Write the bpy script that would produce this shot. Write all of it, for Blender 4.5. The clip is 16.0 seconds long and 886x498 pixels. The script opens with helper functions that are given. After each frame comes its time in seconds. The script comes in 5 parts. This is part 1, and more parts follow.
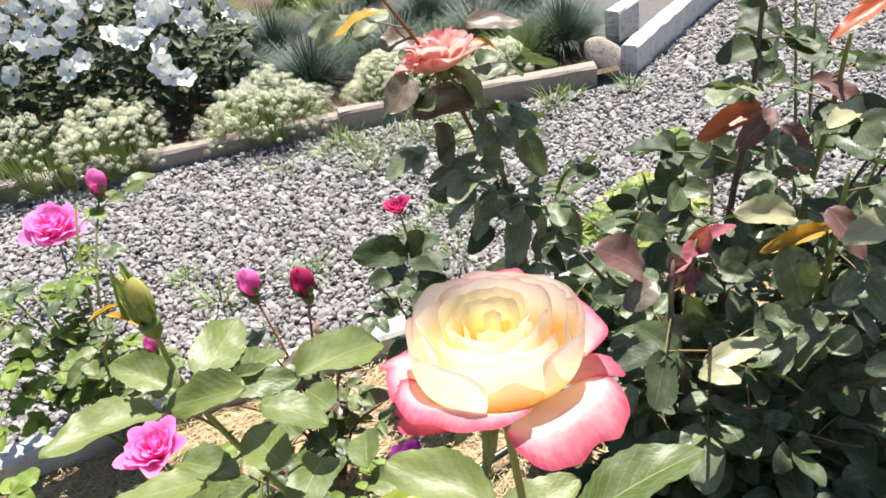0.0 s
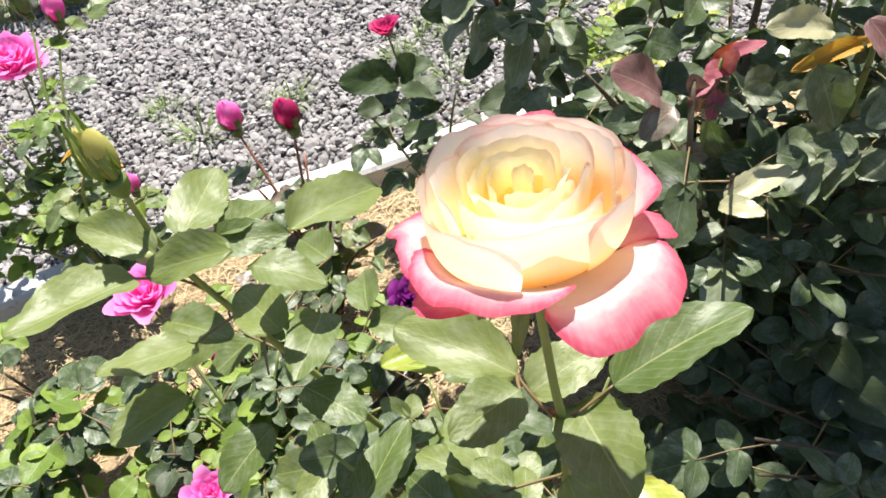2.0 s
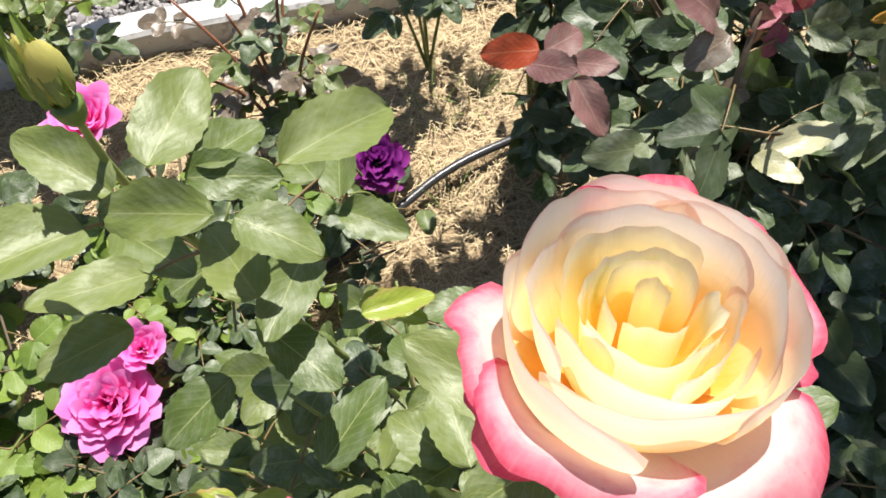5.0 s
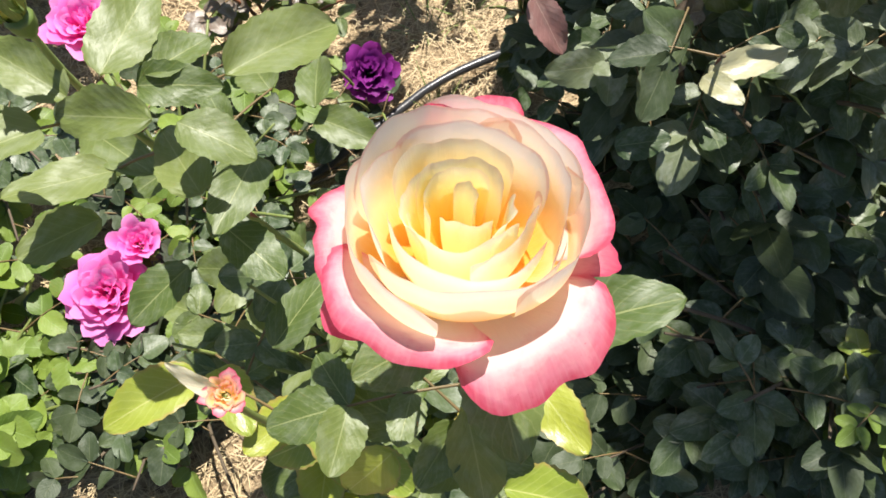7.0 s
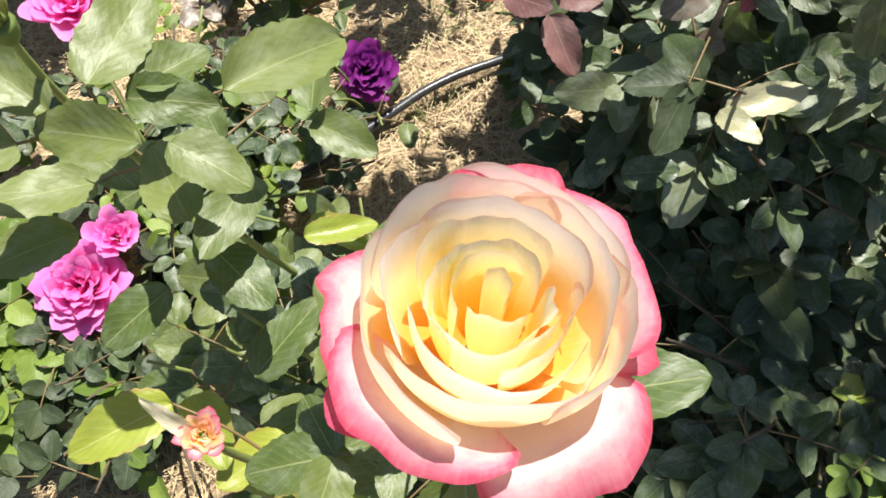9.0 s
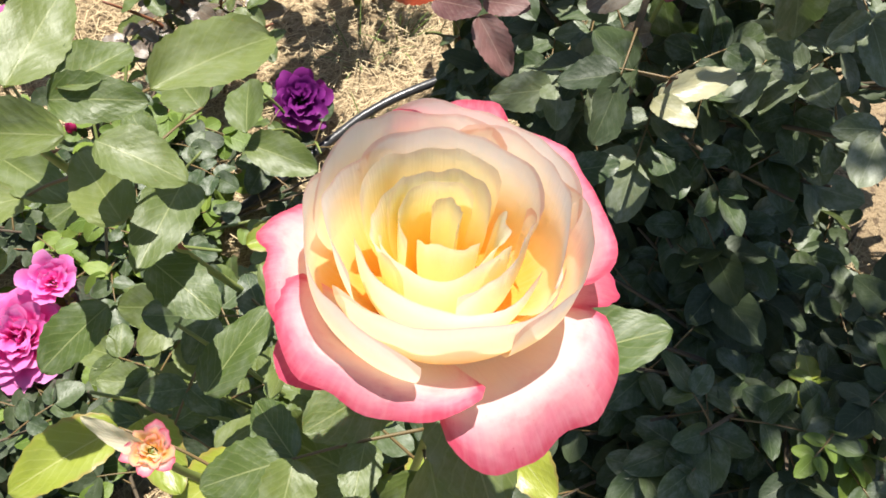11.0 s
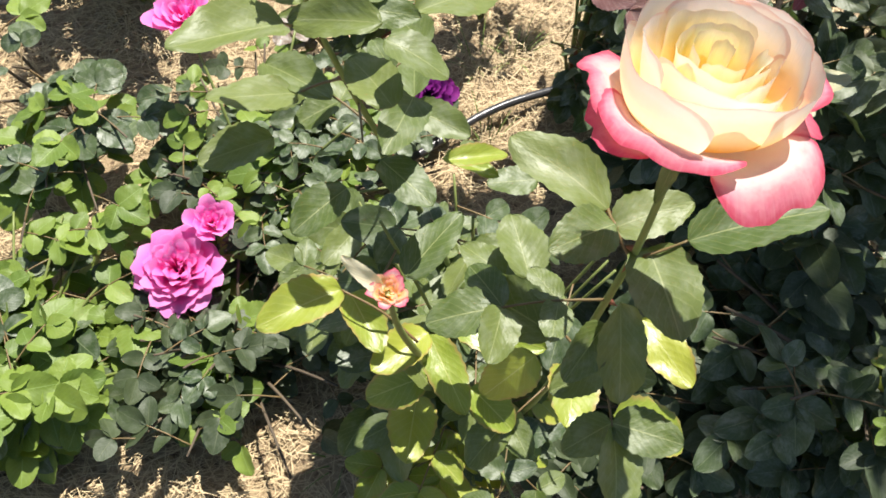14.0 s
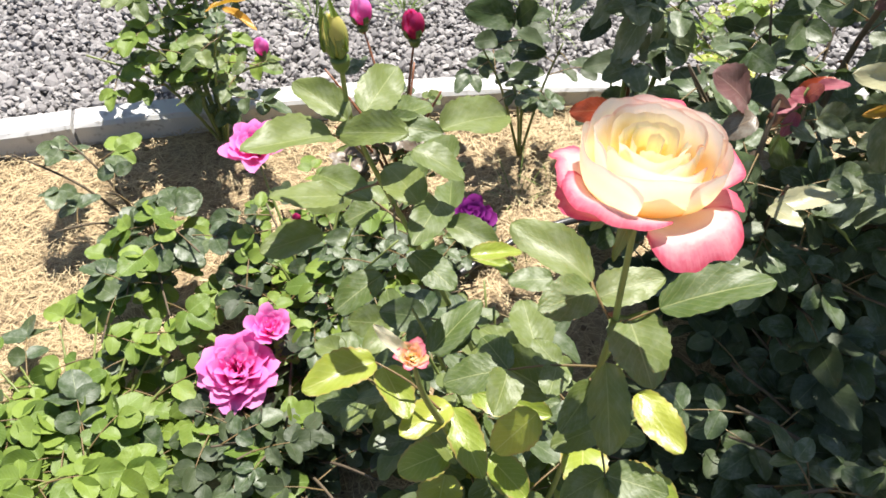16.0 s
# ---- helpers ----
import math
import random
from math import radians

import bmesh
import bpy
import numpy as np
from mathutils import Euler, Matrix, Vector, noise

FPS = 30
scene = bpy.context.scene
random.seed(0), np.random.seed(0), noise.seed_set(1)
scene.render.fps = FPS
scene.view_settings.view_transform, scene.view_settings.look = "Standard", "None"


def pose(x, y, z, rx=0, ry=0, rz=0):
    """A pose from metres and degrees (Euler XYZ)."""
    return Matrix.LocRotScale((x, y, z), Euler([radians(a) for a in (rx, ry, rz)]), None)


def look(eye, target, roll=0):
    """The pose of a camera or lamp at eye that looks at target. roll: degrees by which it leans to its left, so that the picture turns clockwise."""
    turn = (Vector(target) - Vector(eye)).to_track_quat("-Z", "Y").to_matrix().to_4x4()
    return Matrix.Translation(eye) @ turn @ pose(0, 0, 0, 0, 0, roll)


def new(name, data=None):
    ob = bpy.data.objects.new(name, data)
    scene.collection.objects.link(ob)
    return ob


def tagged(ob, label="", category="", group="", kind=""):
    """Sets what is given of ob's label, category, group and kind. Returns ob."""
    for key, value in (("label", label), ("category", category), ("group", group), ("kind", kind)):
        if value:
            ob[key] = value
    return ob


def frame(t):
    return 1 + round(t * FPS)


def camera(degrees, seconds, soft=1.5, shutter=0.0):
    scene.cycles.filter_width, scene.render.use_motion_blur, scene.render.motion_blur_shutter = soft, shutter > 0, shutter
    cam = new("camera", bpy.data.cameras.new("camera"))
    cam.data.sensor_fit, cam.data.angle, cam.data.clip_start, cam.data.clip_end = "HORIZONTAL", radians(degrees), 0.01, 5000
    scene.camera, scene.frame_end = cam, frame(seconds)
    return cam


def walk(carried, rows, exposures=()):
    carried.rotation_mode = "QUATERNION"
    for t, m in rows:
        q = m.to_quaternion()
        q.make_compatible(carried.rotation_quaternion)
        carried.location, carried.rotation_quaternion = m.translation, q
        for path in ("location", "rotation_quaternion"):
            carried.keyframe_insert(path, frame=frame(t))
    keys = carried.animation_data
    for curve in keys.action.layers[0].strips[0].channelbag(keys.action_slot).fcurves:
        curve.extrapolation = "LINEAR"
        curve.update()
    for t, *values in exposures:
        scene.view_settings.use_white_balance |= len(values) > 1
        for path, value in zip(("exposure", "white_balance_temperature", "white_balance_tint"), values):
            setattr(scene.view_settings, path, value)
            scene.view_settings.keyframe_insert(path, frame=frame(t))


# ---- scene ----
# Camera: a phone held over a garden bed, bending down to one rose and drawing back.
cam = camera(54.98, 16.0, soft=1.7)
# seconds, x, y, z, yaw, pitch, roll
PATH = [
    (0, -0.0024, 0.0181, 1.2455, -0.57, -35.16, -9.94),
    (0.5, -0.0239, 0.0021, 1.2384, 0.05, -36.31, -10.54),
    (1, -0.0240, -0.0034, 1.2308, 1.00, -40.22, -11.98),
    (1.5, -0.0002, 0.0428, 1.2210, 2.12, -44.35, -14.11),
    (2, -0.0132, 0.0884, 1.2112, 1.50, -47.17, -12.91),
    (2.5, -0.0220, 0.1387, 1.1987, 1.22, -50.04, -11.97),
    (3, -0.0372, 0.1747, 1.1950, 0.38, -53.90, -8.87),
    (5.5, -0.0504, 0.2412, 1.1979, -3.11, -62.09, 0.79),
    (6, -0.0358, 0.2386, 1.2138, -2.71, -63.68, 1.52),
    (6.5, -0.0271, 0.2188, 1.2356, -1.26, -64.61, 1.53),
    (7, 0.0131, 0.2061, 1.2470, 1.02, -66.69, -1.92),
    (7.5, -0.0055, 0.2267, 1.2496, -0.93, -67.95, 1.53),
    (8, -0.0075, 0.2180, 1.2746, -0.76, -68.61, 2.30),
    (8.5, -0.0211, 0.2153, 1.2470, -2.89, -67.72, 4.50),
    (9, -0.0044, 0.2531, 1.2257, -2.96, -67.58, 5.39),
    (11.5, -0.0034, 0.2110, 1.1911, -12.07, -63.53, 8.64),
    (12, -0.0318, 0.1916, 1.1818, -12.54, -63.22, 9.97),
    (12.5, -0.0493, 0.1623, 1.1945, -12.55, -62.58, 10.97),
    (13, -0.0766, 0.1332, 1.2153, -11.90, -61.82, 11.06),
    (13.5, -0.0891, 0.0685, 1.2326, -7.16, -60.32, 6.97),
    (14, -0.1167, 0.0723, 1.2579, -3.77, -61.10, 7.19),
    (14.5, -0.1266, 0.0347, 1.2715, 2.82, -59.60, 3.03),
    (15, -0.1247, -0.0077, 1.2882, 4.25, -55.69, 1.56),
    (15.5, -0.0902, -0.0365, 1.3283, 5.45, -53.07, 1.06),
    (16, -0.0805, -0.0367, 1.3301, 4.44, -51.59, 0.91),
]
walk(cam, [(t, pose(x, y, z, 90 + pitch, 0, yaw) @ pose(0, 0, 0, 0, 0, roll)) for t, x, y, z, yaw, pitch, roll in PATH],
     exposures=[(0.0, 1.16), (1.5, 1.18), (3.0, 1.01), (5.5, 0.91), (9.0, 0.95), (11.5, 0.88), (13.0, 0.86), (14.5, 0.98), (16.0, 1.09)])

# ---- light ----
SUN_DIR = Vector((0.15, 0.45, 1.0)).normalized()
world = bpy.data.worlds.new("sky")
scene.world = world
world.use_nodes = True
wn = world.node_tree.nodes
sky = wn.new("ShaderNodeTexSky")
sky.sky_type, sky.sun_disc = "NISHITA", False
sky.sun_elevation = math.asin(SUN_DIR.z)
sky.sun_rotation = math.atan2(SUN_DIR.x, SUN_DIR.y)
world.node_tree.links.new(sky.outputs[0], wn["Background"].inputs[0])
wn["Background"].inputs[1].default_value = 0.065
sun_data = bpy.data.lights.new("sun", "SUN")
sun_data.energy, sun_data.angle, sun_data.color = 5.0, radians(0.53), (1.0, 0.95, 0.87)
sun = new("sun", sun_data)
sun.matrix_world = look(SUN_DIR * 6, (0, 0, 0))


# ---- materials ----
class Graph:
    """A short way to write node materials."""

    def __init__(self, name):
        self.m = bpy.data.materials.new(name)
        self.m.use_nodes = True
        self.t = self.m.node_tree
        self.b = self.t.nodes["Principled BSDF"]
        self.out = self.t.nodes["Material Output"]

    def node(self, kind, **inputs):
        n = self.t.nodes.new(kind)
        for k, v in inputs.items():
            self.put(n, k.replace("_", " "), v)
        return n

    def put(self, n, key, v):
        s = n.inputs[int(key)] if key.isdigit() else n.inputs[key]
        if isinstance(v, bpy.types.NodeSocket):
            self.t.links.new(v, s)
        else:
            s.default_value = v

    def math(self, op, a, b=0.0, clamp=False):
        n = self.t.nodes.new("ShaderNodeMath")
        n.operation, n.use_clamp = op, clamp
        self.put(n, "0", a), self.put(n, "1", b)
        return n.outputs[0]

    def mix(self, fac, a, b, blend="MIX"):
        n = self.t.nodes.new("ShaderNodeMix")
        n.data_type, n.blend_type = "RGBA", blend
        self.put(n, "0", fac), self.put(n, "6", rgb(a)), self.put(n, "7", rgb(b))
        return n.outputs[2]

    def ramp(self, fac, stops):
        n = self.t.nodes.new("ShaderNodeValToRGB")
        e = n.color_ramp.elements
        while len(e) < len(stops):
            e.new(0.5)
        for el, (p, c) in zip(e, stops):
            el.position, el.color = p, rgb(c)
        self.put(n, "0", fac)
        return n.outputs[0]

    def noise(self, scale, detail=3.0, vec=None, rough=0.55):
        n = self.node("ShaderNodeTexNoise", Scale=scale, Detail=detail, Roughness=rough)
        if vec:
            self.put(n, "Vector", vec)
        return n.outputs[0]

    def coords(self, which="Object"):
        return self.t.nodes.new("ShaderNodeTexCoord").outputs[which]

    def pick(self):
        """A number between 0 and 1 that differs from piece to piece."""
        a = self.t.nodes.new("ShaderNodeObjectInfo").outputs["Random"]
        b = self.t.nodes.new("ShaderNodeNewGeometry").outputs["Random Per Island"]
        return self.math("FRACT", self.math("ADD", a, b))

    def uv(self):
        s = self.node("ShaderNodeSeparateXYZ", Vector=self.coords("UV"))
        return s.outputs[0], s.outputs[1]

    def bump(self, height, strength=0.3, dist=0.002):
        n = self.node("ShaderNodeBump", Height=height, Strength=strength, Distance=dist)
        self.put(self.b, "Normal", n.outputs[0])
        return n.outputs[0]

    def thin(self, colour, share, normal=None):
        """Lets light shine through a leaf or petal."""
        tr = self.node("ShaderNodeBsdfTranslucent", Color=colour)
        if normal:
            self.put(tr, "Normal", normal)
        mx = self.node("ShaderNodeMixShader", **{"0": share})
        self.t.links.new(self.b.outputs[0], mx.inputs[1])
        self.t.links.new(tr.outputs[0], mx.inputs[2])
        self.t.links.new(mx.outputs[0], self.out.inputs[0])


def rgb(c):
    return c if isinstance(c, bpy.types.NodeSocket) else (*c, 1.0)[:4]


def leaf_material(name, low, high, rib, dust_sheen=0.25, rough=0.28, shine=0.55, glow=0.22, edge=None):
    g = Graph(name)
    u, v = g.uv()
    side = g.math("ABSOLUTE", g.math("SUBTRACT", u, 0.5))
    pick = g.pick()
    place = g.node("ShaderNodeCombineXYZ", X=u, Y=v, Z=g.math("MULTIPLY", pick, 9.0)).outputs[0]
    col = g.mix(pick, low, high)
    blot = g.noise(4.5, 5.0, place)
    col = g.mix(g.math("MULTIPLY", blot, 0.45), col, (low[0] * 0.55, low[1] * 0.6, low[2] * 0.5))
    # side veins run forward from the midrib
    wave = g.math("SINE", g.math("MULTIPLY", g.math("SUBTRACT", v, g.math("MULTIPLY", side, 0.75)), 50.0))
    vein = g.math("GREATER_THAN", wave, 0.90)
    mid = g.math("LESS_THAN", side, 0.014)
    lines = g.math("MAXIMUM", mid, g.math("MULTIPLY", vein, 0.28))
    col = g.mix(g.math("MULTIPLY", lines, 0.8), col, rib)
    if edge:
        rim = g.ramp(g.math("ADD", side, g.math("MULTIPLY", blot, 0.22)), [(0.53, (0, 0, 0)), (0.61, (0.75, 0.75, 0.75))])
        col = g.mix(rim, col, edge)
    # pale film: dust, plus a whitish sheen put into the colour
    film = g.ramp(g.noise(2.6, 6.0, place, 0.7), [(0.46, (0, 0, 0)), (0.70, (1, 1, 1))])
    col = g.mix(g.math("MULTIPLY", film, dust_sheen), col, (0.50, 0.53, 0.46))
    g.put(g.b, "Base Color", col)
    g.put(g.b, "Roughness", g.math("ADD", rough, g.math("MULTIPLY", g.noise(3.0, 4.0, place), 0.20)))
    g.put(g.b, "Specular IOR Level", shine)
    h = g.math("ADD", g.math("MULTIPLY", wave, 0.07), g.math("MULTIPLY", mid, -1.5))
    n = g.bump(g.math("ADD", h, g.math("MULTIPLY", g.noise(9.0, 4.0, place), 1.2)), 0.35, 0.0012)
    g.thin(g.mix(0.5, col, (high[0] * 1.3, high[1] * 1.5, high[2] * 0.4)), glow, n)
    return g.m


def petal_material(name, stops, vein_col, glow=0.52, blush=None, pale=False, wobble=0.20, fleck=None):
    g = Graph(name)
    u, v = g.uv()
    vec = g.coords("UV")
    wob = g.math("MULTIPLY", g.math("SUBTRACT", g.noise(7.0, 4.0, vec), 0.5), wobble)
    side = g.math("ABSOLUTE", g.math("SUBTRACT", u, 0.5))
    along = g.math("ADD", g.math("ADD", v, wob), g.math("MULTIPLY", g.math("POWER", g.math("MULTIPLY", side, 2.0), 5.0), 0.10))
    col = g.ramp(along, stops)
    if blush:
        col = g.mix(g.math("MULTIPLY", g.pick(), 0.35), col, blush)
    sc = g.t.nodes.new("ShaderNodeMapping")
    g.put(sc, "Vector", vec)
    sc.inputs["Scale"].default_value = (46.0, 3.0, 1.0)
    streak = g.noise(1.0, 2.0, sc.outputs[0])
    col = g.mix(g.math("MULTIPLY", g.math("SUBTRACT", streak, 0.45, True), 0.5), col, vein_col)
    if fleck:
        # bruised specks and blotches, thicker towards the rim
        specks = g.ramp(g.noise(38.0, 3.0, vec), [(0.66, (0, 0, 0)), (0.72, (1, 1, 1))])
        stain = g.ramp(g.noise(9.0, 5.0, vec), [(0.50, (0, 0, 0)), (0.72, (1, 1, 1))])
        outer = g.ramp(along, [(0.55, (0, 0, 0)), (0.95, (1, 1, 1))])
        col = g.mix(g.math("MULTIPLY", g.math("MAXIMUM", g.math("MULTIPLY", specks, 0.8), g.math("MULTIPLY", stain, 0.5)), outer), col, fleck)
    g.put(g.b, "Base Color", col)
    g.put(g.b, "Roughness", 0.55)
    g.put(g.b, "Specular IOR Level", 0.25)
    n = g.bump(g.math("ADD", streak, g.noise(14.0, 3.0, vec)), 0.22, 0.0008)
    g.thin(g.mix(0.15, col, (0.97, 0.93, 0.86)) if pale else col, glow, n)
    return g.m


def plain_material(name, low, high, scale=30.0, rough=0.7, bump=0.3, dist=0.002, metal=0.0, spots=None):
    g = Graph(name)
    vec = g.coords()
    col = g.mix(g.noise(scale, 5.0, vec), low, high)
    col = g.mix(g.math("MULTIPLY", g.pick(), 0.6), col, [0.5 * (a + b) * 0.75 for a, b in zip(low, high)])
    if spots:
        m = g.ramp(g.noise(scale * 3.1, 3.0, vec), [(0.56, (0, 0, 0)), (0.66, (1, 1, 1))])
        col = g.mix(m, col, spots)
    g.put(g.b, "Base Color", col)
    g.put(g.b, "Roughness", rough)
    g.put(g.b, "Metallic", metal)
    g.bump(g.noise(scale * 6, 4.0, vec), bump, dist)
    return g.m


def stone_material():
    """Mixed light and dark grey chips, warm and cool by turns."""
    g = Graph("gravel_stone")
    col = g.ramp(g.pick(), [(0.0, (0.14, 0.130, 0.131)), (0.35, (0.25, 0.234, 0.233)), (0.75, (0.345, 0.325, 0.322)), (1.0, (0.47, 0.447, 0.437))])
    col = g.mix(g.math("MULTIPLY", g.noise(140.0, 4.0, g.coords()), 0.6), col, (0.20, 0.19, 0.185))
    g.put(g.b, "Base Color", col)
    g.put(g.b, "Roughness", 0.8)
    g.bump(g.noise(420.0, 3.0, g.coords()), 0.3, 0.0015)
    return g.m


LEAF = leaf_material("rose_leaf", (0.075, 0.116, 0.026), (0.188, 0.226, 0.064), (0.25, 0.28, 0.11), dust_sheen=0.18, rough=0.36, shine=0.46)
LEAF_LIGHT = leaf_material("yellowish_leaf", (0.185, 0.266, 0.030), (0.400, 0.418, 0.060), (0.42, 0.44, 0.14), dust_sheen=0.05, edge=(0.34, 0.22, 0.08), rough=0.26)
LEAF_SMALL = leaf_material("small_leaf", (0.097, 0.160, 0.025), (0.244, 0.328, 0.055), (0.24, 0.34, 0.10), dust_sheen=0.04, rough=0.40, shine=0.36)
LEAF_GREY = leaf_material("grey_green_leaf", (0.044, 0.076, 0.029), (0.106, 0.145, 0.058), (0.17, 0.21, 0.10), dust_sheen=0.28, rough=0.34, shine=0.52)
# dark green leaf, used too where low foliage has to look shaded
LEAF_DARK = leaf_material("dark_leaf", (0.032, 0.050, 0.022), (0.074, 0.100, 0.042), (0.10, 0.12, 0.06), dust_sheen=0.08, glow=0.16, rough=0.44, shine=0.36)
LEAF_RED = leaf_material("red_leaf", (0.42, 0.060, 0.022), (0.55, 0.12, 0.035), (0.50, 0.18, 0.08), dust_sheen=0.05, glow=0.30)
LEAF_MAUVE = leaf_material("mauve_leaf", (0.136, 0.061, 0.068), (0.264, 0.132, 0.123), (0.34, 0.22, 0.18), dust_sheen=0.14, rough=0.44, shine=0.35)
LEAF_CERISE = leaf_material("cerise_leaf", (0.26, 0.040, 0.075), (0.44, 0.13, 0.17), (0.50, 0.22, 0.22), dust_sheen=0.10, rough=0.42, shine=0.4, glow=0.28)
LEAF_BRONZE = leaf_material("bronze_leaf", (0.12, 0.085, 0.062), (0.22, 0.165, 0.125), (0.30, 0.22, 0.14), dust_sheen=0.30)
# dusty leaf, its colour also lifted to look sunlit
LEAF_DUSTY_LIT = leaf_material("dusty_sunlit_leaf", (0.095, 0.125, 0.060), (0.215, 0.250, 0.140), (0.26, 0.29, 0.17), dust_sheen=0.45, rough=0.40)
LEAF_PALE = leaf_material("pale_leaf", (0.34, 0.33, 0.19), (0.46, 0.43, 0.26), (0.48, 0.44, 0.26), dust_sheen=0.3)
LEAF_ORANGE = leaf_material("orange_leaf", (0.55, 0.25, 0.035), (0.65, 0.38, 0.06), (0.6, 0.4, 0.12), dust_sheen=0.05, glow=0.3)

YELLOW = petal_material("yellow_petal", [(0.0, (0.95, 0.50, 0.02)), (0.45, (0.97, 0.75, 0.18)), (0.76, (0.98, 0.90, 0.44)), (0.94, (0.98, 0.94, 0.66)), (1.0, (0.92, 0.82, 0.60))], (0.98, 0.93, 0.58), glow=0.52, pale=True, wobble=0.08)
CREAM = petal_material("cream_petal", [(0.0, (0.95, 0.40, 0.01)), (0.42, (0.97, 0.64, 0.14)), (0.67, (0.98, 0.87, 0.58)), (0.90, (0.98, 0.93, 0.83)), (0.975, (0.97, 0.87, 0.77)), (1.0, (0.86, 0.62, 0.52))], (0.98, 0.92, 0.76), glow=0.54, pale=True, wobble=0.06)
BLUSH = petal_material("blush_petal", [(0.0, (0.90, 0.66, 0.34)), (0.35, (0.91, 0.80, 0.71)), (0.60, (0.90, 0.72, 0.70)), (0.80, (0.87, 0.50, 0.53)), (0.93, (0.80, 0.22, 0.32)), (1.0, (0.66, 0.07, 0.15))], (0.88, 0.60, 0.60), glow=0.48, pale=True, wobble=0.22, fleck=(0.62, 0.07, 0.14))
CRIMSON = petal_material("crimson_petal", [(0.0, (0.88, 0.66, 0.45)), (0.35, (0.85, 0.52, 0.52)), (0.75, (0.80, 0.28, 0.35)), (1.0, (0.66, 0.08, 0.17))], (0.78, 0.34, 0.34), fleck=(0.55, 0.06, 0.12))
PINK = petal_material("pink_petal", [(0.0, (0.86, 0.05, 0.40)), (0.55, (0.95, 0.14, 0.57)), (1.0, (0.96, 0.38, 0.74))], (0.96, 0.40, 0.76), blush=(0.90, 0.08, 0.50), glow=0.45)
PEACH = petal_material("peach_petal", [(0.0, (0.96, 0.66, 0.14)), (0.5, (0.97, 0.68, 0.22)), (0.88, (0.96, 0.60, 0.34)), (1.0, (0.92, 0.36, 0.34))], (0.97, 0.78, 0.4))
RUBY = petal_material("ruby_petal", [(0.0, (0.42, 0.03, 0.10)), (0.7, (0.58, 0.03, 0.15)), (1.0, (0.62, 0.06, 0.24))], (0.60, 0.10, 0.22))
PURPLE = petal_material("purple_petal", [(0.0, (0.13, 0.01, 0.13)), (0.7, (0.22, 0.02, 0.24)), (1.0, (0.34, 0.04, 0.33))], (0.34, 0.06, 0.34))
CORAL = petal_material("coral_petal", [(0.0, (0.92, 0.62, 0.32)), (0.5, (0.92, 0.58, 0.48)), (0.9, (0.90, 0.48, 0.44)), (1.0, (0.84, 0.26, 0.32))], (0.93, 0.68, 0.58))
WHITE = petal_material("white_petal", [(0.0, (0.60, 0.66, 0.30)), (0.16, (0.84, 0.84, 0.80)), (1.0, (0.88, 0.88, 0.88))], (0.86, 0.86, 0.87), glow=0.22)
BUD_GREEN = petal_material("green_bud_petal", [(0.0, (0.42, 0.48, 0.10)), (0.6, (0.68, 0.66, 0.20)), (1.0, (0.82, 0.74, 0.26))], (0.5, 0.5, 0.2))
SEPAL_LIGHT = leaf_material("light_sepal", (0.26, 0.34, 0.07), (0.40, 0.46, 0.12), (0.48, 0.52, 0.2), dust_sheen=0.10, glow=0.35)
SEPAL_MID = leaf_material("fresh_sepal", (0.15, 0.22, 0.045), (0.26, 0.33, 0.08), (0.36, 0.42, 0.14), dust_sheen=0.10, glow=0.3)
SEPAL_CREAM = leaf_material("cream_sepal", (0.70, 0.62, 0.46), (0.84, 0.76, 0.60), (0.80, 0.66, 0.52), dust_sheen=0.0, glow=0.4)
SEPAL = leaf_material("sepal_green", (0.11, 0.16, 0.035), (0.20, 0.25, 0.06), (0.34, 0.38, 0.12), dust_sheen=0.08)
CANE = plain_material("green_cane", (0.12, 0.18, 0.040), (0.25, 0.27, 0.085), 25, 0.45, 0.25, 0.001)
STEM = plain_material("leaf_stem_red_green", (0.11, 0.11, 0.035), (0.24, 0.13, 0.060), 25, 0.5, 0.1)
CANE_RED = plain_material("reddish_cane", (0.20, 0.060, 0.035), (0.30, 0.13, 0.06), 25, 0.5, 0.25, 0.001)
WOODY = plain_material("woody_cane", (0.060, 0.045, 0.030), (0.16, 0.12, 0.075), 40, 0.8, 0.5, 0.002)
THORN = plain_material("thorn_red", (0.22, 0.06, 0.04), (0.30, 0.12, 0.06), 60, 0.5, 0.1)
STRAW = plain_material("straw", (0.446, 0.335, 0.177), (0.688, 0.539, 0.316), 30, 0.65, 0.2, 0.001)
STRAW_BED = plain_material("straw_mulch", (0.248, 0.175, 0.097), (0.442, 0.331, 0.193), 22, 0.9, 0.8, 0.010, spots=(0.14, 0.095, 0.055))
SOIL = plain_material("garden_soil", (0.075, 0.050, 0.034), (0.17, 0.115, 0.075), 18, 0.95, 0.9, 0.012, spots=(0.05, 0.034, 0.024))
EARTH = plain_material("dry_earth", (0.16, 0.115, 0.07), (0.25, 0.19, 0.12), 1.7, 0.95, 0.6, 0.01)
GRIT = plain_material("gravel_grit", (0.11, 0.103, 0.10), (0.21, 0.198, 0.19), 70, 0.9, 0.9, 0.006)
PATH_FAR = plain_material("packed_gravel", (0.10, 0.094, 0.091), (0.21, 0.198, 0.191), 60, 0.9, 0.9, 0.006, spots=(0.08, 0.074, 0.070))
STONE = stone_material()
CONCRETE = plain_material("pale_concrete", (0.52, 0.51, 0.50), (0.68, 0.67, 0.66), 16, 0.85, 0.4, 0.002, spots=(0.36, 0.345, 0.33))
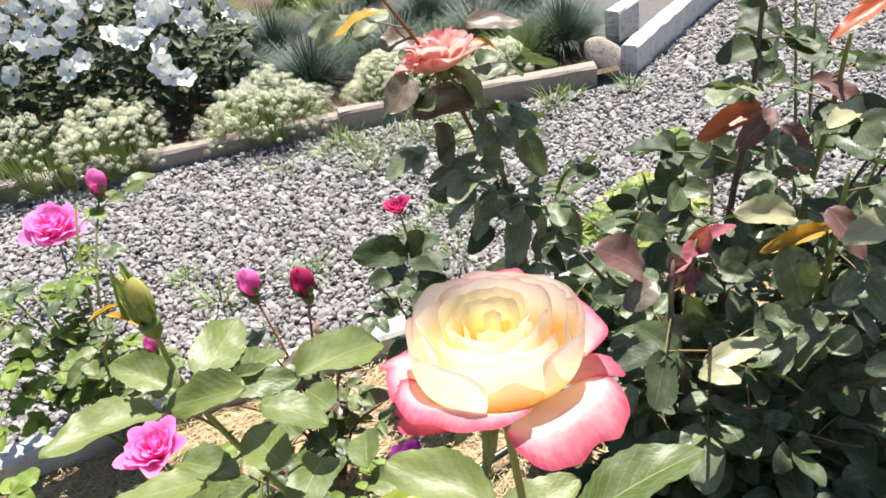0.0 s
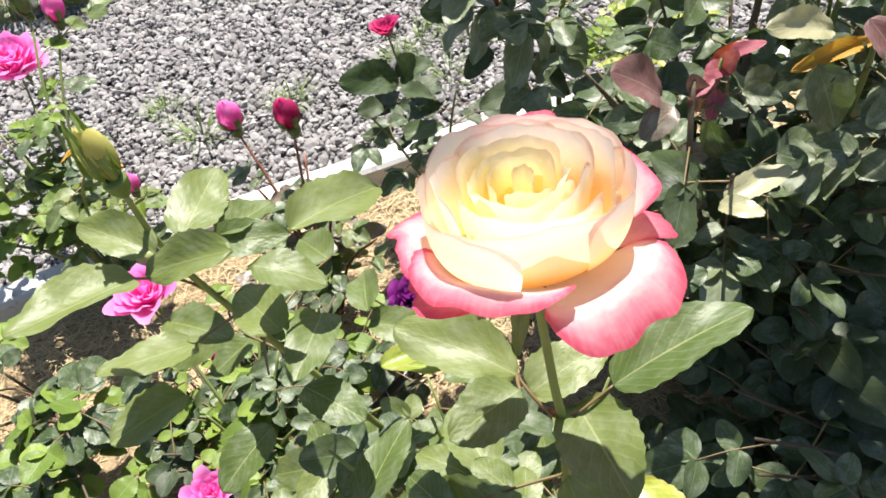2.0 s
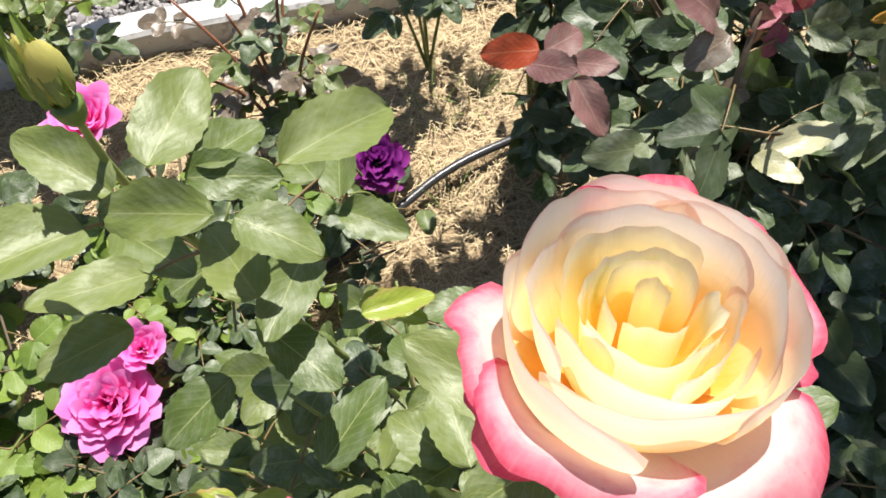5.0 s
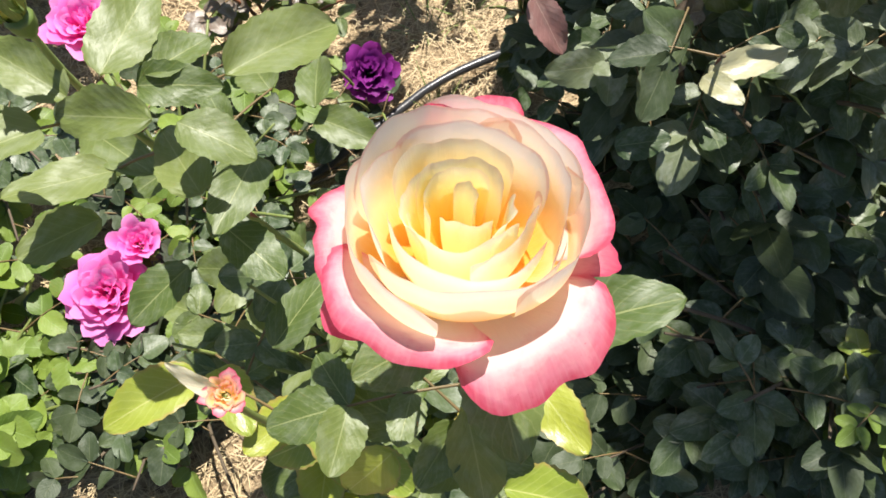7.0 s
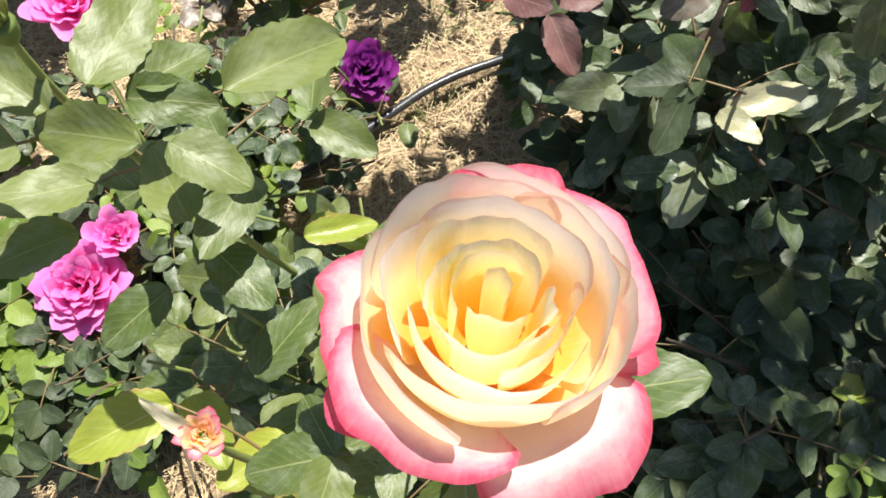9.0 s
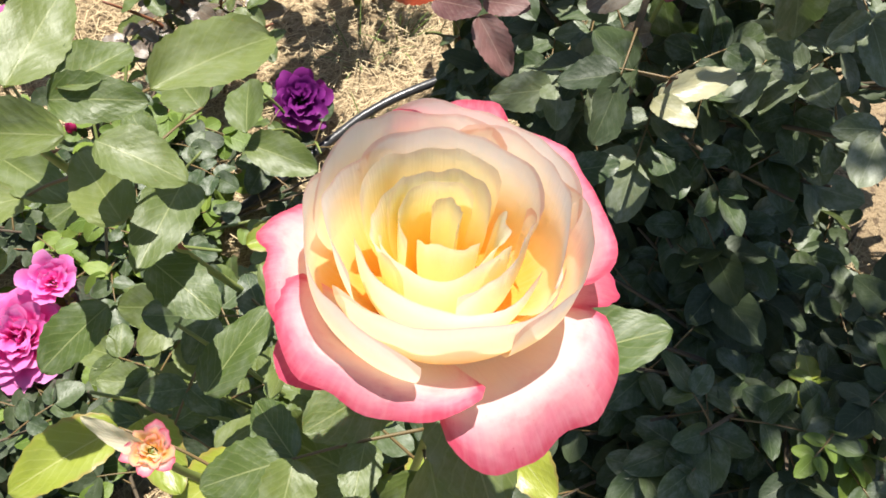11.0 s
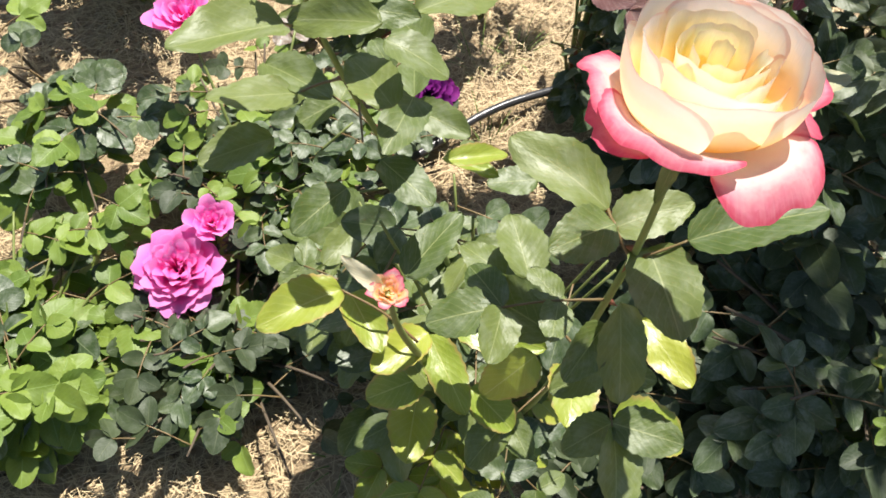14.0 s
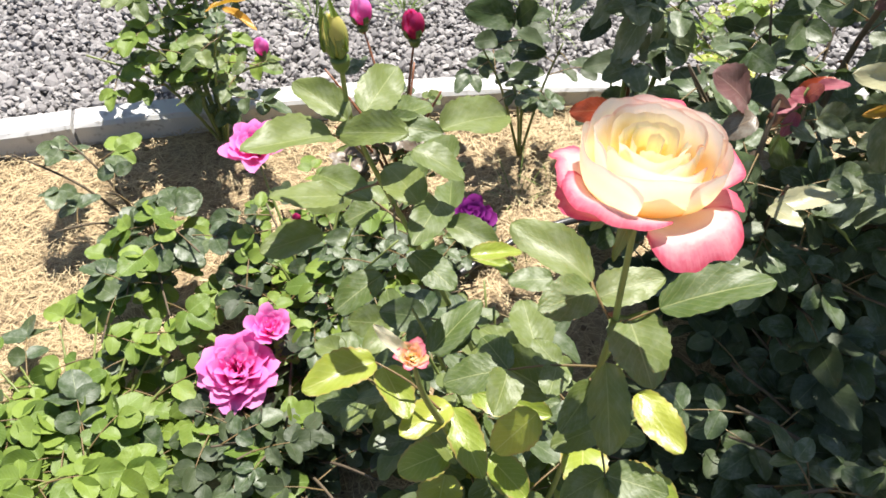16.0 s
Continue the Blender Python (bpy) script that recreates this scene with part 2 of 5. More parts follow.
OLD_CONCRETE = plain_material("weathered_concrete", (0.24, 0.20, 0.17), (0.38, 0.33, 0.29), 12, 0.9, 0.6, 0.004, spots=(0.26, 0.21, 0.17))
SLATE = plain_material("flat_stone", (0.30, 0.25, 0.21), (0.46, 0.40, 0.35), 20, 0.85, 0.6, 0.004, spots=(0.22, 0.18, 0.15))
HOSE = plain_material("black_hose", (0.030, 0.030, 0.033), (0.060, 0.060, 0.064), 60, 0.28, 0.1)
BLADE_BLUE = plain_material("fescue_blade", (0.050, 0.080, 0.062), (0.13, 0.175, 0.14), 8, 0.5, 0.1)
BLADE_GREEN = plain_material("grass_blade", (0.10, 0.17, 0.035), (0.24, 0.32, 0.08), 8, 0.5, 0.1)
FLORET = plain_material("alyssum_floret", (0.70, 0.71, 0.46), (0.88, 0.87, 0.70), 60, 0.6, 0.1)
SPRIG = plain_material("alyssum_sprig", (0.13, 0.19, 0.05), (0.30, 0.36, 0.12), 30, 0.6, 0.1)


# ---- building blocks ----
rnd = random.Random(7)


def mesh_of(name, verts, faces, material, uvs=None, smooth=True):
    me = bpy.data.meshes.new(name)
    me.from_pydata([tuple(v) for v in verts], [], [tuple(f) for f in faces])
    if uvs is not None:
        layer = me.uv_layers.new(name="uv")
        idx = np.empty(len(me.loops), dtype=np.int32)
        me.loops.foreach_get("vertex_index", idx)
        layer.data.foreach_set("uv", np.asarray(uvs, dtype=np.float32)[idx].ravel())
    if smooth:
        me.polygons.foreach_set("use_smooth", np.ones(len(me.polygons), dtype=bool))
    me.materials.append(material)
    me.update()
    return me


def part(name, bm, material, parent, label=""):
    """One mesh object under a thing or a part, from a bmesh or a mesh."""
    if isinstance(bm, bmesh.types.BMesh):
        me = bpy.data.meshes.new(name)
        bm.to_mesh(me)
        bm.free()
        me.materials.append(material)
    else:
        me = bm
    ob = new(name, me)
    ob.parent = parent
    return tagged(ob, label)


def thing(name, place, label, category, group="", kind=""):
    ob = new(name)
    ob.location = place
    ob.empty_display_size = 0.05
    return tagged(ob, label, category, group, kind)


def tube_data(points, radii, sides=7):
    """Rings of vertices along a smooth line through the points."""
    pts = [Vector(p) for p in points]
    line, rad = [], []
    n = len(pts)
    for i in range(n - 1):
        p0, p1, p2, p3 = pts[max(i - 1, 0)], pts[i], pts[i + 1], pts[min(i + 2, n - 1)]
        for k in range(4):
            t = k / 4
            line.append(0.5 * (2 * p1 + (p2 - p0) * t + (2 * p0 - 5 * p1 + 4 * p2 - p3) * t * t + (3 * p1 - p0 - 3 * p2 + p3) * t ** 3))
            rad.append(radii[i] + (radii[i + 1] - radii[i]) * t)
    line.append(pts[-1])
    rad.append(radii[-1])
    verts, faces = [], []
    side = Vector((1, 0, 0))
    for i, p in enumerate(line):
        d = (line[min(i + 1, len(line) - 1)] - line[max(i - 1, 0)]).normalized()
        side = side - d * side.dot(d)
        if side.length < 1e-4:
            side = d.orthogonal()
        side.normalize()
        up = d.cross(side)
        for k in range(sides):
            a = 2 * math.pi * k / sides
            verts.append(p + (side * math.cos(a) + up * math.sin(a)) * rad[i])
        if i:
            b = (i - 1) * sides
            faces += [(b + k, b + (k + 1) % sides, b + sides + (k + 1) % sides, b + sides + k) for k in range(sides)]
    faces.append(tuple(range(sides))[::-1])
    faces.append(tuple(range(len(verts) - sides, len(verts))))
    return verts, faces, line


def leaf_shape(kind, rows=21, cols=6):
    """Vertices of a toothed oval leaf, 1 long and 1 wide, from the stalk at the origin along +y."""
    r = random.Random(kind * 31 + 5)
    fold, arch, twist = r.uniform(0.08, 0.42), r.uniform(-0.04, 0.26), r.uniform(-0.25, 0.25)
    fat = r.uniform(0.72, 0.95)
    verts, uvs, faces = [], [], []
    for j in range(rows):
        v = 0.5 * j / (rows - 1) + 0.25 * (1 - math.cos(math.pi * j / (rows - 1)))
        w = 0.5 * (math.sin(math.pi * v ** fat) ** 0.50) * (1.0 - 0.10 * v)
        if 0 < j < rows - 1 and j % 2:
            w *= 0.935 if rows > 12 else 1.0
        w = max(w, 0.004)
        for i in range(cols + 1):
            u = i / cols * 2 - 1
            x = u * w
            z = fold * abs(x) * (1 - 0.5 * v) - arch * (v ** 2) + twist * x * v
            z += 0.030 * math.sin(8 * v + 3 * u + kind) * abs(u) + 0.012 * math.cos(19 * v + kind) * abs(u)
            verts.append((x, v, z))
            uvs.append((u * 0.5 + 0.5, v))
        if j:
            b = (j - 1) * (cols + 1)
            faces += [(b + i, b + i + 1, b + cols + 2 + i, b + cols + 1 + i) for i in range(cols)]
    return np.array(verts), faces, np.array(uvs)


SHAPES = [leaf_shape(k) for k in range(10)]
ARCH = [-float(v[-1][2]) for v, _, _ in SHAPES]
COARSE = [leaf_shape(k, 9, 4) for k in range(10)]
LEAF_MESH = {}


def leaf_mesh(k, material):
    if (k, material.name) not in LEAF_MESH:
        v, f, uv = SHAPES[k]
        LEAF_MESH[k, material.name] = mesh_of("leaf", v, f, material, uv)
    return LEAF_MESH[k, material.name]


def leaf_matrix(base, tip, width, up):
    base, tip = Vector(base), Vector(tip)
    y = tip - base
    length = max(y.length, 1e-4)
    y /= length
    up = Vector(up)
    x = y.cross(up)
    if x.length < 1e-3:
        x = y.orthogonal()
    x.normalize()
    z = x.cross(y)
    m = Matrix((x * width * length, y * length, z * length)).transposed().to_4x4()
    m.translation = base
    return m


# blooms and bare patches that stand free of leaves towards the sun and towards the one who bends over them
VIEWS = [Vector(v) for v in ((0.0, 0.0, 1.25), (0.0, 0.19, 1.25), (-0.12, 0.01, 1.28), (-0.08, -0.06, 1.34), SUN_DIR * 9)]
CLEAR = [(Vector(v), r) for v, r in (
    ((-0.447, 0.628, 0.165), 0.062), ((-0.408, 0.672, 0.215), 0.040), ((-0.469, 0.930, 0.350), 0.052), ((-0.112, 1.020, 0.11), 0.045), ((-0.133, 0.337, 0.71), 0.030),
    ((-0.336, 1.245, 0.375), 0.028), ((-0.232, 1.183, 0.400), 0.028), ((-0.056, 1.328, 0.43), 0.026), ((-0.745, 1.515, 0.415), 0.050), ((-0.625, 1.50, 0.49), 0.028),
    ((-0.510, 1.17, 0.34), 0.026), ((0.02, 1.08, 0.03), 0.085), ((0.02, 0.327, 0.95), 0.06), ((-0.41, 0.90, 0.20), 0.02), ((-0.21, 0.49, 0.92), 0.025), ((0.052, 1.10, 0.79), 0.04),
    ((-0.300, 0.425, 0.03), 0.046), ((0.295, 0.687, 0.56), 0.045), ((0.215, 0.775, 0.64), 0.045), ((0.115, 0.84, 0.525), 0.045))]


def hides(at):
    for bloom, reach in CLEAR:
        for view in VIEWS:
            d = (view - bloom).normalized()
            s = (at - bloom).dot(d)
            if s > -0.01 and (at - bloom - d * s).length < reach:
                return True
    return False


class Bush:
    """A rose bush: canes with leaves and stalks under one Empty at its foot."""

    def __init__(self, name, foot, label, category="rose bush", single=300, tumble=0.45, wide=1.0):
        self.root = thing(name, foot, label, category)
        self.foot = Vector(foot)
        self.count, self.single = 0, single
        self.bulk = {}
        self.stalks = [[], []]
        self.tumble, self.wide, self.east = tumble, wide, 9.0

    def local(self, p):
        return Vector(p) - self.foot

    def leaf(self, base, tip, width, material, up=None, k=None):
        if up is None:
            up = (rnd.uniform(-1, 1) * self.tumble, rnd.uniform(-1, 0.8) * self.tumble, 1.0)
        if k is None and Vector(tip).x > self.east + 0.03:
            return
        if k is None and hides(Vector(base).lerp(Vector(tip), 0.6)):
            return
        k = rnd.randrange(len(SHAPES)) if k is None else k
        m = leaf_matrix(self.local(base), self.local(tip), width, up)
        if self.count < self.single:
            ob = new("leaf", leaf_mesh(k, material))
            ob.parent, ob.matrix_local = self.root, m
        else:
            store = self.bulk.setdefault(material.name, [material, [], [], [], 0])
            v, f, uv = COARSE[k]
            mm = np.array(m)
            store[1].append(v @ mm[:3, :3].T + mm[:3, 3])
            store[2] += [tuple(i + store[4] for i in q) for q in f]
            store[3].append(uv)
            store[4] += len(v)
        self.count += 1

    def stalk(self, points, r0=0.0013, r1=0.0008):
        pts = [self.local(p) for p in points]
        v, f, _ = tube_data(pts, [r0 + (r1 - r0) * i / (len(pts) - 1) for i in range(len(pts))], 5)
        b = len(self.stalks[0])
        self.stalks[0] += v
        self.stalks[1] += [tuple(i + b for i in q) for q in f]

    def heroes(self, material, rows, k0=0, lean=None):
        """Single leaves: base, tip and width for their length; lean: the side to which their faces turn."""
        for n, (ax, ay, az, bx, by, bz, w) in enumerate(rows):
            up = None if lean is None else (lean[0] + rnd.uniform(-0.25, 0.25), lean[1] + rnd.uniform(-0.25, 0.25), 1.0)
            k = (k0 + n) % len(SHAPES)
            tip = Vector((bx, by, bz))
            if up:
                # the blade arches below its chord
                chord = tip - Vector((ax, ay, az))
                rise = Vector(up) - chord * (Vector(up).dot(chord) / chord.length_squared)
                tip = Vector((ax, ay, az)) + (chord + rise.normalized() * (ARCH[k] * chord.length)) / (1 + ARCH[k] ** 2)
            self.leaf((ax, ay, az), tip, min(w, 0.85), material, up, k)

    def compound(self, base, heading, size, material, pairs=2, droop=0.35):
        """A leaf of several leaflets on one stalk."""
        base, d = Vector(base), Vector(heading).normalized()
        side = d.cross(Vector((0, 0, 1)))
        side = side.normalized() if side.length > 0.05 else Vector((1, 0, 0))
        length = size * (0.40 + 0.62 * pairs)
        tip = base + d * length - Vector((0, 0, droop * length * 0.5))
        midp = base + d * length * 0.55 - Vector((0, 0, droop * length * 0.10))
        if hides(tip) or tip.x > self.east:
            return
        self.stalk([base, midp, tip])
        end = (tip - midp).normalized()
        self.leaf(tip, tip + end * size * rnd.uniform(1.0, 1.2), rnd.uniform(0.66, 0.80) * self.wide, material)
        for p in range(pairs):
            f = 0.96 - 0.50 * p
            at = base.lerp(midp, f / 0.55) if f < 0.55 else midp.lerp(tip, (f - 0.55) / 0.45)
            for s in (-1, 1):
                way = (side * s + d * 0.45 + Vector((0, 0, rnd.uniform(-0.35, 0.2)))).normalized()
                self.leaf(at, at + way * size * rnd.uniform(0.75, 1.0) * (1 - 0.14 * p), rnd.uniform(0.66, 0.82) * self.wide, material)

    def cane(self, points, r0, r1, material=CANE, thorns=0, leaves=0, size=0.05, leaf=None, start=0.3, stop=0.95, pairs=2, spread=1.0):
        pts = [self.local(p) for p in points]
        n = len(pts)
        v, f, line = tube_data(pts, [r0 + (r1 - r0) * i / (n - 1) for i in range(n)], 8)
        ob = part("cane", mesh_of("cane", v, f, material), material, self.root)
        for i in range(thorns):
            k = rnd.randrange(1, len(line) - 1)
            a = rnd.uniform(0, 6.28)
            w = Vector((math.cos(a), math.sin(a), -0.25)).normalized()
            c = line[k] + w * (r0 * 0.6)
            o = w.orthogonal().normalized() * 0.0016
            q = w.cross(o)
            tv = [c + o * 1.6, c + q, c - o * 1.6, c - q, c + w * 0.0075 - Vector((0, 0, 0.002))]
            part("thorn", mesh_of("thorn", tv, [(0, 1, 4), (1, 2, 4), (2, 3, 4), (3, 0, 4)], THORN), THORN, ob)
        ang = rnd.uniform(0, 6.28)
        for i in range(leaves):
            t = start + (stop - start) * (i + rnd.uniform(0, 0.6)) / max(leaves, 1)
            p = line[min(int(t * (len(line) - 1)), len(line) - 1)] + self.foot
            ang += 2.4
            h = Vector((math.cos(ang) * spread, math.sin(ang) * spread, rnd.uniform(0.0, 0.6)))
            m = leaf if not isinstance(leaf, (list, tuple)) else rnd.choice(leaf)
            self.compound(p, h, size * rnd.uniform(0.8, 1.15), m, pairs if rnd.random() < 0.7 else 1)
        return ob

    def done(self):
        if self.stalks[0]:
            ob = part("leaf_stem", mesh_of("leaf_stem", *self.stalks, STEM), STEM, self.root)
            tagged(ob, kind="stuff")
        for material, vs, fs, uvs, _ in self.bulk.values():
            ob = part("foliage", mesh_of("foliage", np.concatenate(vs), fs, material, np.concatenate(uvs)), material, self.root)
            tagged(ob, kind="stuff")


def petal_mesh(phi, half, prof, material, seed=0, tuck=0.0015, wave=0.0012, notch=0.18, rows=11, cols=12, base=0.005, lip=0.0, point=0.0):
    """A petal round the z axis: prof holds the three further control points (r, z) of its section; angles in degrees."""
    r = random.Random(seed)
    a, b, c, d, e = (r.uniform(0, 6.28) for _ in range(5))
    (r1, z1), (r2, z2), (r3, z3) = prof
    verts, uvs, faces = [], [], []
    for j in range(rows):
        for i in range(cols + 1):
            u = i / cols * 2 - 1
            v = j / (rows - 1)
            q = v * (1 - notch + notch * math.sqrt(1 - 0.995 * abs(u) ** 3.0) + 0.016 * math.sin(5 * u + a) + 0.009 * math.sin(13 * u + b) - point * abs(u) ** 1.3)
            s = 1 - q
            rad = s ** 3 * base + 3 * s * s * q * r1 + 3 * s * q * q * r2 + q ** 3 * r3
            z = 3 * s * q * q * z2 + 3 * s * s * q * z1 + q ** 3 * z3
            w = radians(half) * (0.55 + 0.45 * math.sin(min(q, 1) * math.pi * 0.62))
            t = radians(phi) + u * w
            rad += tuck * u + wave * q * q * math.sin(3.1 * u + c) * 1.3 + 0.4 * wave * q * q * math.sin(8 * u + d)
            z += wave * q * q * math.sin(4.3 * u + e)
            rad += 0.16 * wave * q ** 8 * math.sin(17 * u + b)
            z += 0.14 * wave * q ** 8 * math.sin(23 * u + c)
            turn = max(0.0, (q - 0.80) / 0.20) ** 2
            rad += lip * turn
            z -= 0.45 * lip * turn
            verts.append((rad * math.cos(t), rad * math.sin(t), z))
            uvs.append((u * 0.5 + 0.5, v))
        if j:
            k = (j - 1) * (cols + 1)
            faces += [(k + i, k + i + 1, k + cols + 2 + i, k + cols + 1 + i) for i in range(cols)]
    return mesh_of("petal", verts, faces, material, uvs)


def sepals(flower, size, n=5, droop=0.6, material=None):
    for i in range(n):
        a = 2 * math.pi * i / n + 0.4
        out = Vector((math.cos(a), math.sin(a), 0))
        base = out * size * 0.15
        tip = base + out * size * 0.8 - Vector((0, 0, droop * size))
        ob = part("sepal", leaf_mesh(i % len(SHAPES), material or SEPAL), SEPAL, flower)
        ob.matrix_local = leaf_matrix(base, tip, 0.28, (0, 0, 1))


def hip(flower, size, material=None):
    v, f, _ = tube_data([(0, 0, -size * 1.1), (0, 0, -size * 0.6), (0, 0, 0.0), (0, 0, size * 0.3)], [size * 0.25, size * 0.6, size * 0.72, size * 0.3], 10)
    part("hip", mesh_of("hip", v, f, material or SEPAL), SEPAL, flower)


def full_rose(parent, place, size, tilt, mats, label, seed=1, petals=34, open_out=1.0, point=0.0):
    """An open, many-petalled garden rose; size is its radius."""
    fl = new("flower")
    fl.parent = parent
    fl.matrix_local = Matrix.Translation(place) @ Euler([radians(t) for t in tilt]).to_matrix().to_4x4()
    tagged(fl, label)
    r = random.Random(seed)
    for i in range(petals):
        k = (i + 1) / petals
        rad = size * (0.10 + 0.86 * k ** 0.85) * r.uniform(0.94, 1.06)
        top = size * (0.92 - 0.95 * max(0, k - 0.30) ** 1.2 * open_out) * r.uniform(0.93, 1.07)
        prof = ((rad * 0.55, size * 0.05), (rad * 0.92, top * 0.8), (rad * (1.02 + 0.16 * k), top - size * 0.04 * k))
        half = 60 - 26 * k
        part("petal", petal_mesh(i * 137.5 + r.uniform(-12, 12), half, prof, mats[min(int(k * len(mats)), len(mats) - 1)],
                                 seed * 100 + i, size * 0.03, size * 0.075, 0.45, 8, 10, size * 0.08, size * 0.09, point), mats[0], fl)
    hip(fl, size * 0.22)
    sepals(fl, size * 0.7, 5, 0.3)
    return fl


def rose_bud(parent, place, size, tilt, material, label, sepal=None, fold=0.9, petals=6, slim=1.0, cover=21):
    """A pointed bud half wrapped in its sepals; size is its length."""
    fl = new("bud")
    fl.parent = parent
    fl.matrix_local = Matrix.Translation(place) @ Euler([radians(t) for t in tilt]).to_matrix().to_4x4()
    tagged(fl, label)
    for i in range(petals):
        k = i / petals
        rad = size * (0.20 + 0.14 * k) * slim
        prof = ((rad * 1.4, size * 0.25), (rad * 1.25, size * 0.75), (rad * (0.22 + 0.45 * k), size * (1.0 - 0.10 * k)))
        part("petal", petal_mesh(i * 137.5, 75, prof, material, i + 3, size * 0.03, size * 0.02, 0.45, 8, 8, size * 0.06), material, fl)
    for i in range(5):
        a = 360 / 5 * i + 20
        w = size * slim
        prof = ((w * 0.42, size * 0.2), (w * 0.42, size * (0.2 + 0.4 * fold)), (w * (0.36 - 0.2 * fold), size * (0.2 + 0.75 * fold)))
        ob = petal_mesh(a, cover, prof, sepal or SEPAL, i + 40, 0.0, size * 0.015, 0.85, 8, 6, size * 0.08)
        part("sepal", ob, SEPAL, fl)
    hip(fl, size * 0.28, sepal)
    return fl


def ribbons(rows, material, name):
    """Narrow bent blades in one mesh: foot, heading, length, width, bend."""
    n = len(rows)
    seg = 4
    verts = np.zeros((n, (seg + 1) * 2, 3))
    foot = np.array([r[0] for r in rows], dtype=float)
    head = np.array([r[1] for r in rows], dtype=float)
    head /= np.linalg.norm(head, axis=1, keepdims=True)
    ln = np.array([r[2] for r in rows])[:, None]
    wd = np.array([r[3] for r in rows])[:, None]
    bend = np.array([r[4] for r in rows])[:, None]
    side = np.cross(head, (0.0, 0.0, 1.0)) + np.array([[1e-4, 0, 0]])
    side /= np.linalg.norm(side, axis=1, keepdims=True)
    flat = head * np.array([[1, 1, 0]])
    for s in range(seg + 1):
        t = s / seg
        c = foot + head * ln * t + flat * (bend * ln * t * t * 0.5) - np.array([[0, 0, 1.0]]) * (bend * ln * t * t)
        w = wd * (1 - 0.85 * t ** 2) * 0.5
        verts[:, 2 * s], verts[:, 2 * s + 1] = c - side * w, c + side * w
    q = np.array([(2 * s, 2 * s + 1, 2 * s + 3, 2 * s + 2) for s in range(seg)])
    faces = (q[None] + (np.arange(n) * (seg + 1) * 2)[:, None, None]).reshape(-1, 4)
    return mesh_of(name, verts.reshape(-1, 3), faces.tolist(), material)


def sheet(name, x0, x1, y0, y1, step, height, material, label, category, kind="structure"):
    """An uneven piece of ground; height(x, y) gives its level."""
    nx, ny = max(2, int((x1 - x0) / step) + 1), max(2, int((y1 - y0) / step) + 1)
    verts = [(x0 + (x1 - x0) * i / (nx - 1), y0 + (y1 - y0) * j / (ny - 1), 0) for j in range(ny) for i in range(nx)]
    verts = [(x, y, height(x, y)) for x, y, _ in verts]
    faces = [(j * nx + i, j * nx + i + 1, (j + 1) * nx + i + 1, (j + 1) * nx + i) for j in range(ny - 1) for i in range(nx - 1)]
    ob = new(name, mesh_of(name, verts, faces, material))
    return tagged(ob, label, category, kind=kind)


def block(points, width, top, bottom, material, name, jitter=0.002, seed=0):
    """A kerb stone along a line: bevelled top edges and a slightly uneven face."""
    r = random.Random(seed)
    verts, faces = [], []
    prof = [(-0.5, bottom), (-0.5, top - 0.007), (-0.5 + 0.007 / width, top), (0.5 - 0.007 / width, top), (0.5, top - 0.007), (0.5, bottom)]
    pts = [Vector(p) for p in points]
    fine = []
    for a, b in zip(pts, pts[1:]):
        fine += [a.lerp(b, t / 6) for t in range(6)]
    fine.append(pts[-1])
    for i, p in enumerate(fine):
        d = (fine[min(i + 1, len(fine) - 1)] - fine[max(i - 1, 0)]).normalized()
        n = Vector((-d.y, d.x, 0))
        for o, z in prof:
            verts.append(p + n * (o * width + r.uniform(-jitter, jitter)) + Vector((0, 0, z + r.uniform(-jitter, jitter) * 0.6)))
        if i:
            b = (i - 1) * 6
            faces += [(b + k, b + 6 + k, b + 7 + k, b + k + 1) for k in range(5)]
    faces += [tuple(range(6)), tuple(range(len(verts) - 6, len(verts)))[::-1]]
    return mesh_of(name, verts, faces, material, smooth=False)


# ---- ground ----
def lumps(x, y, a, f, seed=0.0):
    return a * noise.noise(Vector((x * f + seed, y * f, seed))) + 0.4 * a * noise.noise(Vector((x * f * 3.1, y * f * 3.1 + seed, 1.7)))


def near_edge(x):
    """Line of the near kerb's bed-side face."""
    return 1.430 + 0.14 * x - 0.085 * x * x if x < 0.4 else 1.473 + 0.02 * (x - 0.4)


sheet("ground", -80, 80, -80, 80, 8, lambda x, y: -0.03, EARTH, "dry bare brown earth around the beds", "ground")
sheet("gravel_path", -9, 9, -4.5, 9.0, 0.5, lambda x, y: -0.020, PATH_FAR, "packed grey gravel leading on along the beds", "path")
sheet("gravel_path", -1.63, 1.80, 1.20, 3.36, 0.06, lambda x, y: -0.012 + lumps(x, y, 0.004, 6), GRIT, "grey grit under the gravel of the path", "path")
sheet("flower_bed", -5.0, 5.0, -4.0, 1.50, 0.10, lambda x, y: (-0.006 if y < near_edge(x) - 0.05 else -0.029), STRAW_BED,
      "rose bed strewn with tan straw around the bushes", "ground")
sheet("flower_bed", -2.2, 1.8, -0.6, 1.50, 0.02, lambda x, y: (0.012 + lumps(x, y, 0.016, 7) if y < near_edge(x) + 0.03 else -0.028), STRAW_BED,
      "rose bed covered with dry tan straw mulch", "ground")
sheet("far_bed", -5.0, 0.70, 2.58, 6.5, 0.06, lambda x, y: 0.022 + lumps(x, y, 0.02, 4, 5.0), SOIL, "dark brown soil of the far flower bed", "ground")


